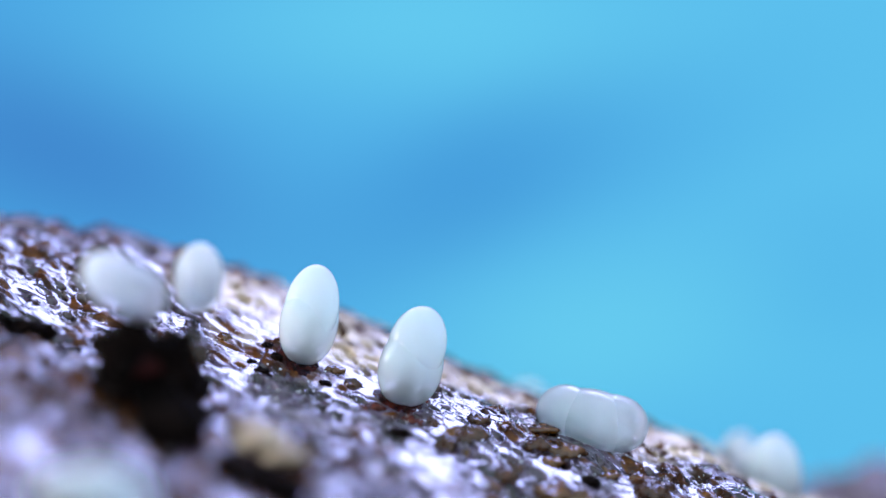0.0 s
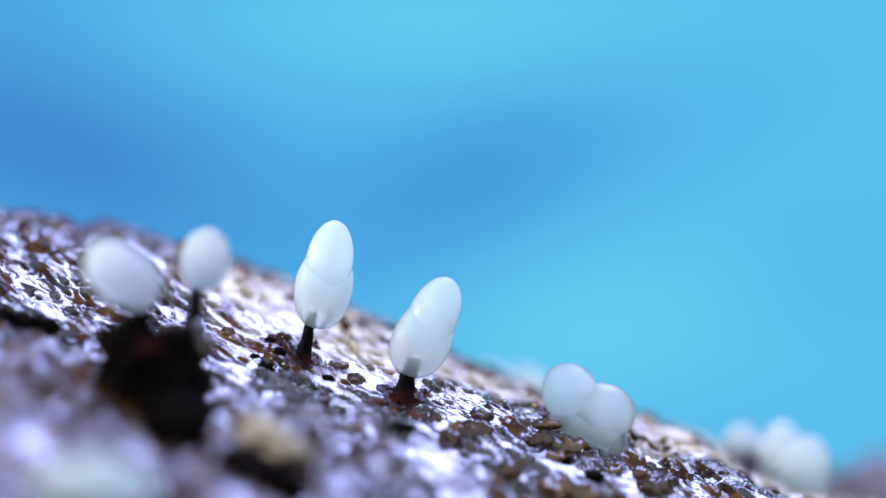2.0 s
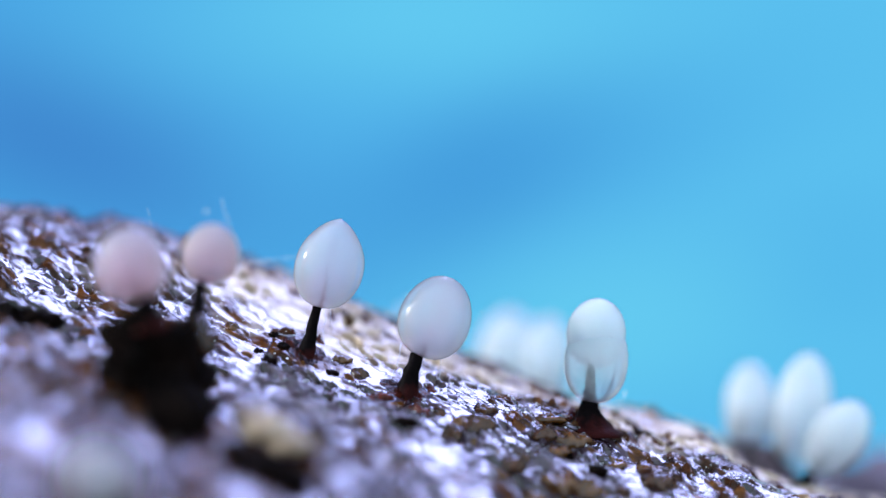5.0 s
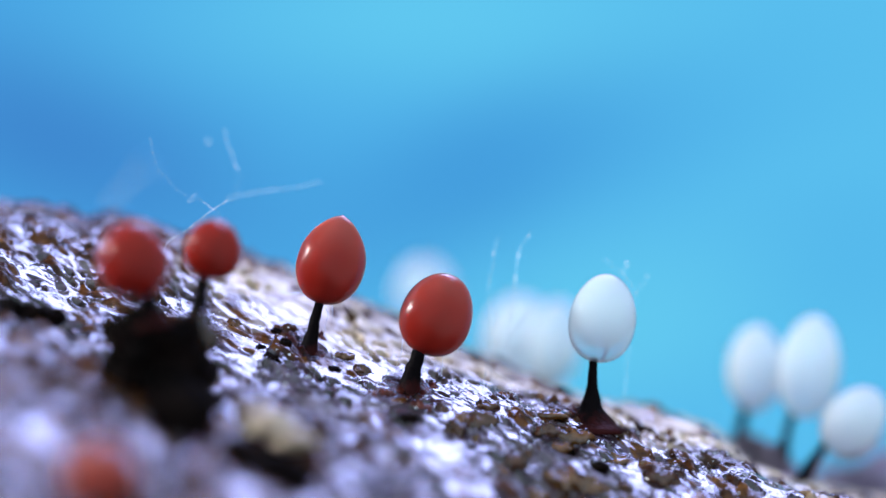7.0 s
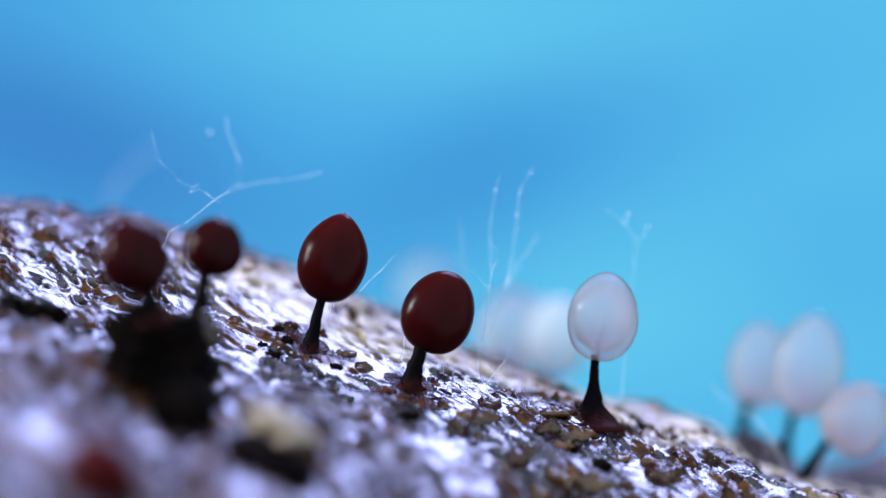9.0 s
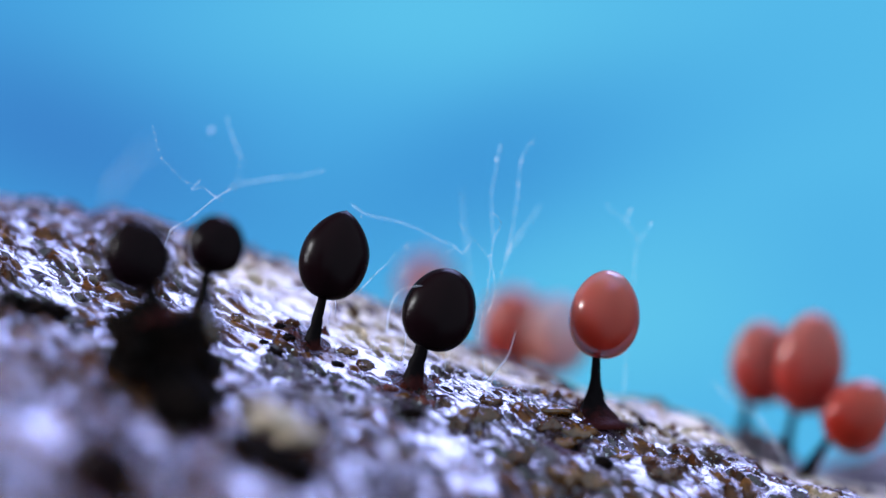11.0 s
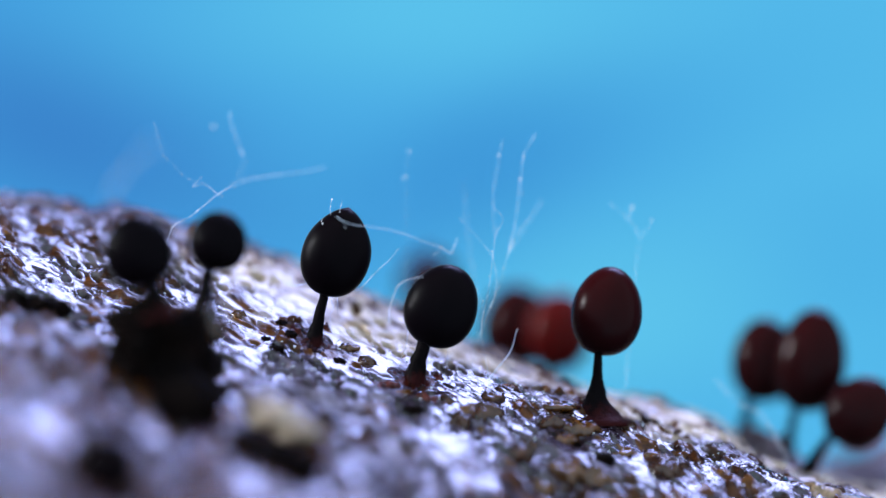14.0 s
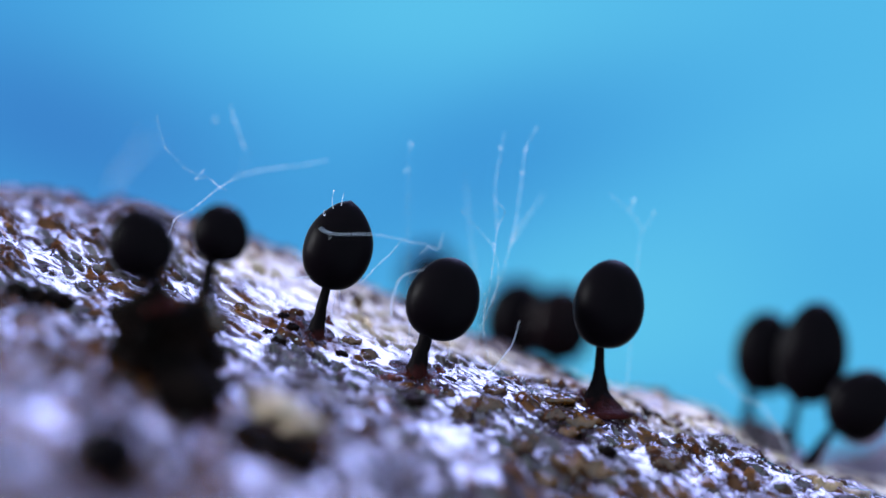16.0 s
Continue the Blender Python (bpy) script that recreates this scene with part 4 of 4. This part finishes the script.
def motions():
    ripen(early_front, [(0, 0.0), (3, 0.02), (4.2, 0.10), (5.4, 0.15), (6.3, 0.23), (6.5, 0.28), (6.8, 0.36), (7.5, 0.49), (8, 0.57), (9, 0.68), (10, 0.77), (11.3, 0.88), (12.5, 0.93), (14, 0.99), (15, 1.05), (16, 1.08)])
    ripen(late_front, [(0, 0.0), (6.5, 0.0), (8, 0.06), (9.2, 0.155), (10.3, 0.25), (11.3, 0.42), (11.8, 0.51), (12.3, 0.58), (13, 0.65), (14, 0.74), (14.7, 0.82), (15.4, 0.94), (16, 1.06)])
    grow(BODIES["tall"], "cap", [(0, -1.393, -0.630, 10, 55), (0.5, -1.393, -0.597, 10, 70), (1, -1.333, -0.583, 13, 85), (1.5, -1.305, -0.405, 13, 85), (2, -1.259, -0.283, 11, 55), (2.5, -1.254, -0.132, 12, 25), (3, -1.251, -0.088, 12, 5), (4.2, -1.240, -0.107, 13, 0), (6.3, -1.243, -0.111, 14, 0), (16, -1.245, -0.117, 15, 0)])
    grow(BODIES["tall"], "crown", [(0, -1.367, -0.477, 10, 0, 0.06), (0.5, -1.358, -0.409, 10, 20, 0.07), (1, -1.260, -0.276, 13, 60, 0.09), (1.5, -1.243, -0.132, 13, 75, 0.09), (2, -1.210, -0.037, 11, 80, 0.07), (2.5, -1.224, 0.008, 12, 80, 0.04), (3, -1.239, -0.033, 12, 70, 0.02), (4.2, -1.245, -0.125, 13, 30, 0), (6.3, -1.248, -0.129, 14, 0, 0), (16, -1.250, -0.135, 15, 0, 0)])
    rise(BODIES["tall"], "stalk", [(0, 0.08), (1, 0.05), (2, 0), (16, 0)])
    grow(BODIES["leaning"], "cap", [(0, -0.244, -1.129, 16, 45), (0.5, -0.232, -1.115, 16, 60), (1, -0.207, -1.084, 20, 80), (1.5, -0.198, -1.000, 22, 85), (2, -0.147, -0.878, 25, 60), (2.5, -0.086, -0.778, 24, 30), (3, -0.060, -0.714, 18, 5), (4.2, -0.046, -0.706, 19, 0), (6.3, -0.054, -0.722, 20, 0), (16, -0.059, -0.721, 20, 0)])
    grow(BODIES["leaning"], "crown", [(0, -0.179, -0.906, 16, 0, 0.06), (0.5, -0.161, -0.862, 16, 20, 0.07), (1, -0.092, -0.767, 20, 60, 0.09), (1.5, -0.075, -0.702, 22, 75, 0.09), (2, -0.027, -0.619, 25, 80, 0.07), (2.5, -0.011, -0.610, 24, 80, 0.04), (3, -0.040, -0.648, 18, 70, 0.02), (4.2, -0.051, -0.724, 19, 30, 0), (6.3, -0.059, -0.740, 20, 0, 0), (16, -0.064, -0.739, 20, 0, 0)])
    rise(BODIES["leaning"], "stalk", [(0, 0.05), (1, 0.03), (2, 0), (16, 0)])
    grow(BODIES["single"], "cap", [(0, 1.790, -1.766, -74, 80), (0.5, 1.757, -1.797, -68, 75), (1, 1.724, -1.817, -64, 60), (1.5, 1.715, -1.898, -63, 30), (2, 1.678, -2.060, -62, 0), (2.5, 1.720, -1.830, -34, 10), (3, 1.712, -1.500, -6, 30), (3.5, 1.716, -1.394, -2, 70), (4.2, 1.721, -1.355, 2, 80), (5.3, 1.790, -1.120, 5, 80), (6.3, 1.792, -0.953, 7, 80), (7, 1.820, -0.769, 8, 40), (8, 1.807, -0.782, 8, 0), (16, 1.813, -0.782, 8, 0)])
    grow(BODIES["single"], "lobe", [(0, 2.046, -1.804, -78, 60), (0.5, 2.001, -1.804, -77, 55), (1, 1.954, -1.791, -76, 50), (1.5, 1.907, -1.770, -80, 40), (2, 1.857, -1.736, -86, 20), (2.5, 1.797, -1.560, -88, 10), (3, 1.709, -1.371, -88, 10), (3.5, 1.710, -1.228, -82, 15), (4.2, 1.734, -1.137, 2, 40), (5.3, 1.790, -0.800, 5, 55), (6.3, 1.830, -0.639, 7, 70), (7, 1.830, -0.700, 8, 40), (8, 1.810, -0.770, 8, 0), (16, 1.813, -0.782, 8, 0)])
    grow(BODIES["single"], "crown", [(0, 1.515, -1.682, -70, 20), (0.5, 1.488, -1.618, -60, 15), (1, 1.480, -1.567, -50, 10), (1.5, 1.484, -1.552, -40, 10), (2, 1.518, -1.518, -28, 10), (2.5, 1.605, -1.438, -20, 10), (3, 1.658, -1.307, -10, 10), (3.5, 1.703, -1.190, 0, 10), (4.2, 1.734, -1.086, 2, 20), (5.3, 1.790, -0.860, 5, 40), (6.3, 1.811, -0.799, 7, 60), (7, 1.820, -0.750, 8, 40), (8, 1.810, -0.790, 8, 0), (16, 1.813, -0.790, 8, 0)])
    rise(BODIES["single"], "stalk", [(0, 0.75), (2, 0.65), (3.5, 0.1), (4.2, 0), (16, 0)])
    grow(BODIES["front"], "cap", [(0, -3.383, -2.331, 0), (3, -3.453, -2.284, 0), (5, -3.476, -2.273, 0), (8, -3.487, -2.284, 0), (16, -3.493, -2.238, 0)])
    grow(BODIES["front"], "lobe", [(0, -3.740, -2.331, 0), (3, -3.718, -2.308, 0), (5, -3.504, -2.308, 0), (8, -3.487, -2.284, 0), (16, -3.493, -2.238, 0)])
    grow(BODIES["front"], "crown", [(0, -3.119, -2.353, 0), (3, -3.234, -2.308, 0), (5, -3.458, -2.308, 0), (8, -3.487, -2.284, 0), (16, -3.493, -2.238, 0)])
    rise(BODIES["front"], "stalk", [(0, 0.1), (5, 0), (16, 0)])
    grow(BODIES["lump_one"], "cap", [(0, -3.433, -0.172, -56, 80), (1, -3.482, -0.123, -56, 80), (1.5, -3.482, -0.135, -56, 80), (2.5, -3.388, -0.136, -25, 40), (3.5, -3.352, -0.128, -15, 0), (6.3, -3.346, -0.104, -12, 0), (16, -3.346, -0.098, -12, 0)])
    grow(BODIES["lump_one"], "lobe", [(0, -3.193, -0.300, -40, 80), (1, -3.229, -0.275, -42, 80), (1.5, -3.254, -0.263, -40, 80), (2.5, -3.327, -0.165, -22, 40), (3.5, -3.346, -0.135, -15, 0), (6.3, -3.346, -0.110, -12, 0), (16, -3.346, -0.104, -12, 0)])
    rise(BODIES["lump_one"], "stalk", [(0, 0.35), (1, 0.35), (3, 0), (16, 0)])
    grow(BODIES["lump_two"], "cap", [(0, -2.570, -0.087, 5, 80), (1, -2.563, -0.037, 8, 80), (1.5, -2.557, 0.006, 10, 80), (2.5, -2.514, 0.025, 5, 40), (4, -2.514, 0.006, 5, 0), (16, -2.514, 0.006, 5, 0)])
    grow(BODIES["lump_two"], "lobe", [(0, -2.582, -0.205, 3, 80), (1, -2.563, -0.155, 6, 80), (1.5, -2.563, -0.106, 8, 80), (2.5, -2.520, -0.019, 5, 40), (4, -2.514, 0.000, 5, 0), (16, -2.514, 0.000, 5, 0)])
    rise(BODIES["lump_two"], "stalk", [(0, 0.35), (1, 0.3), (2.5, 0), (16, 0)])
    grow(BODIES["hidden"], "cap", [(0, -0.253, -1.624, 0), (4.2, -0.253, -1.469, 0), (5.3, -0.225, -0.837, 0), (6.3, -0.190, -0.555, 0), (7, -0.225, -0.499, 0), (16, -0.225, -0.499, 0)])
    rise(BODIES["hidden"], "stalk", [(0, 0.6), (4, 0.5), (6, 0), (16, 0)])
    grow(BODIES["back_one"], "cap", [(0, 0.659, -1.948, 0, 80), (2, 0.659, -1.811, 0, 80), (3, 0.645, -1.399, 5, 80), (4.2, 0.693, -1.310, 8, 80), (5.3, 0.830, -1.118, 14, 80), (6.3, 0.947, -1.008, 18, 80), (7, 0.892, -1.036, 14, 45), (8, 0.844, -1.022, 6, 0), (16, 0.844, -1.015, 3, 0)])
    grow(BODIES["back_one"], "lobe", [(0, 0.659, -2.051, 0, 80), (4.2, 0.693, -1.468, 5, 80), (6.3, 0.851, -1.283, 18, 80), (7, 0.823, -1.214, 14, 45), (8, 0.844, -1.036, 4, 0), (16, 0.844, -1.022, 3, 0)])
    rise(BODIES["back_one"], "stalk", [(0, 0.7), (3, 0.5), (6, 0), (16, 0)])
    grow(BODIES["back_two"], "cap", [(0, 1.132, -1.916, 0, 80), (1, 1.118, -1.848, 0, 80), (2, 1.091, -1.780, 0, 80), (3, 1.187, -1.548, 0, 80), (4.2, 1.241, -1.398, 0, 80), (5.3, 1.303, -1.166, 8, 80), (6.3, 1.350, -1.071, 10, 80), (8, 1.350, -1.071, 8, 0), (16, 1.343, -1.077, 8, 0)])
    grow(BODIES["back_two"], "lobe", [(0, 1.132, -2.005, 0, 80), (4.2, 1.234, -1.548, 0, 80), (6.3, 1.296, -1.303, 10, 80), (7, 1.309, -1.221, 8, 45), (8, 1.343, -1.084, 8, 0), (16, 1.343, -1.084, 8, 0)])
    rise(BODIES["back_two"], "stalk", [(0, 0.7), (3, 0.5), (6, 0), (16, 0)])
    grow(BODIES["right_one"], "cap", [(0, 3.631, -2.485, 0, 80), (1.5, 3.624, -2.459, 0, 80), (3, 3.644, -2.304, 0, 80), (3.5, 3.658, -2.150, 0, 80), (4.2, 3.664, -2.030, 0, 80), (5.3, 3.671, -1.668, 0, 80), (6.3, 3.678, -1.360, 2, 80), (7.5, 3.729, -1.387, 2, 20), (16, 3.758, -1.393, 2, 0)])
    grow(BODIES["right_one"], "lobe", [(0, 3.631, -2.606, 0, 80), (4.2, 3.651, -2.231, 0, 80), (6.3, 3.664, -1.547, 2, 80), (7.2, 3.711, -1.454, 2, 45), (8.5, 3.758, -1.400, 2, 0), (16, 3.758, -1.400, 2, 0)])
    rise(BODIES["right_one"], "stalk", [(0, 0.7), (3, 0.45), (6, 0), (16, 0)])
    grow(BODIES["right_two"], "cap", [(0, 3.949, -2.719, 0, 80), (1, 3.963, -2.640, 2, 80), (2, 4.029, -2.507, 5, 80), (3, 4.122, -2.320, 8, 80), (3.5, 4.162, -2.134, 9, 80), (4.2, 4.215, -1.975, 10, 80), (5.3, 4.282, -1.656, 10, 80), (6.3, 4.342, -1.336, 9, 80), (7.5, 4.304, -1.376, 8, 20), (16, 4.282, -1.383, 8, 0)])
    grow(BODIES["right_two"], "lobe", [(0, 3.949, -2.819, 0, 80), (3, 4.096, -2.487, 8, 80), (4.2, 4.162, -2.201, 10, 80), (5.3, 4.242, -1.868, 10, 80), (6.3, 4.295, -1.536, 9, 80), (7.5, 4.298, -1.416, 8, 20), (16, 4.282, -1.390, 8, 0)])
    rise(BODIES["right_two"], "stalk", [(0, 0.7), (3, 0.45), (6, 0), (16, 0)])
    grow(BODIES["right_three"], "cap", [(0, 3.972, -2.422, 0, 80), (1, 4.104, -2.448, 5, 80), (2, 4.276, -2.488, 15, 80), (3, 4.474, -2.408, 25, 80), (3.5, 4.540, -2.316, 30, 80), (4.2, 4.579, -2.171, 35, 80), (5.3, 4.698, -2.092, 38, 80), (6.3, 4.791, -2.013, 40, 80), (8, 4.817, -1.980, 40, 0), (16, 4.817, -1.980, 40, 0)])
    grow(BODIES["right_three"], "lobe", [(0, 3.933, -2.567, 0, 80), (1, 4.051, -2.580, 5, 80), (2, 4.197, -2.606, 12, 80), (3, 4.381, -2.540, 25, 80), (3.5, 4.434, -2.448, 30, 80), (4.2, 4.461, -2.329, 35, 80), (5.3, 4.606, -2.210, 38, 80), (6.3, 4.725, -2.092, 40, 80), (8, 4.810, -1.986, 40, 0), (16, 4.810, -1.986, 40, 0)])
    grow(BODIES["right_three"], "crown", [(0, 3.735, -2.448, 0), (1, 3.946, -2.336, 0), (2, 4.210, -2.448, 10), (3, 4.447, -2.448, 20), (4.2, 4.540, -2.224, 30), (6.3, 4.791, -2.026, 40), (16, 4.817, -1.980, 40)])
    rise(BODIES["right_three"], "stalk", [(0, 0.7), (3, 0.45), (5, 0.1), (6, 0), (16, 0)])
    # the threads push up out of the log, one tuft after the other
    for name, rows in {
            "left": [(0, 2.2), (4.2, 1.2), (5.5, 0.6), (6.3, 0.25), (7.0, 0.08), (9, 0.0), (16, 0.0)],
            "far_left": [(0, 2.4), (4.2, 2.0), (6.3, 0.4), (7.5, 0.1), (11, 0.0), (16, 0.0)],
            "hook": [(0, 1.9), (8, 1.8), (9.2, 1.7), (10.2, 0.7), (11.3, 0.0), (16, 0.0)],
            "hair_one": [(0, 0.9), (4.2, 0.7), (6.3, 0.0), (16, 0.0)],
            "hair_two": [(0, 1.9), (6.5, 1.7), (8.0, 0.0), (16, 0.0)],
            "bright": [(0, 0.9), (6.3, 0.75), (7.5, 0.45), (8.3, 0.0), (16, 0.0)],
            "middle": [(0, 3.3), (4.2, 3.1), (6.3, 1.3), (7.5, 0.9), (8.5, 0.45), (9.2, 0.3), (11.3, 0.0), (16, 0.0)],
            "upright": [(0, 2.6), (8, 2.2), (11.3, 0.9), (12.5, 0.3), (13.5, 0.0), (16, 0.0)],
            "right": [(0, 2.6), (4.2, 2.4), (6.3, 0.9), (7.5, 0.35), (8.5, 0.0), (16, 0.0)],
            "cluster": [(0, 1.6), (6.3, 1.4), (7.8, 0.4), (8.8, 0.0), (16, 0.0)],
            "tip": [(0, 0.85), (1, 0.75), (2.5, 0.5), (12, 0.45), (13.4, 0.1), (14.4, 0.0), (16, 0.0)],
            "hanging": [(0, 0.7), (2.0, 0.5), (4.0, 0.05), (6, 0.0), (16, 0.0)],
            "hanging_two": [(0, 0.7), (2.0, 0.5), (4.0, 0.05), (6, 0.0), (16, 0.0)]}.items():
        home = TUFTS[name].location.copy()
        walk(TUFTS[name], [(t, pose(home.x, home.y, home.z - sunk * MM)) for t, sunk in rows])
    home = TUFTS["across"].location.copy()
    walk(TUFTS["across"], [(t, pose(home.x + x * MM, home.y, home.z + z * MM, 0, turn, 0)) for t, x, z, turn in
                           [(0, 0.9, -3.4, 10), (7, 0.9, -3.3, 12), (9.2, 0.9, -2.9, 14), (10.3, 0.6, -0.4, 14), (11.3, 0.38, 0.42, 13), (12.5, 0.35, 0.36, 12), (13.6, 0.25, 0.24, 9), (14.5, 0.14, 0.18, 5), (15.0, 0.06, 0.12, 2), (15.5, 0.02, 0.03, 1), (16, 0.0, 0.0, 0)]])


motions()
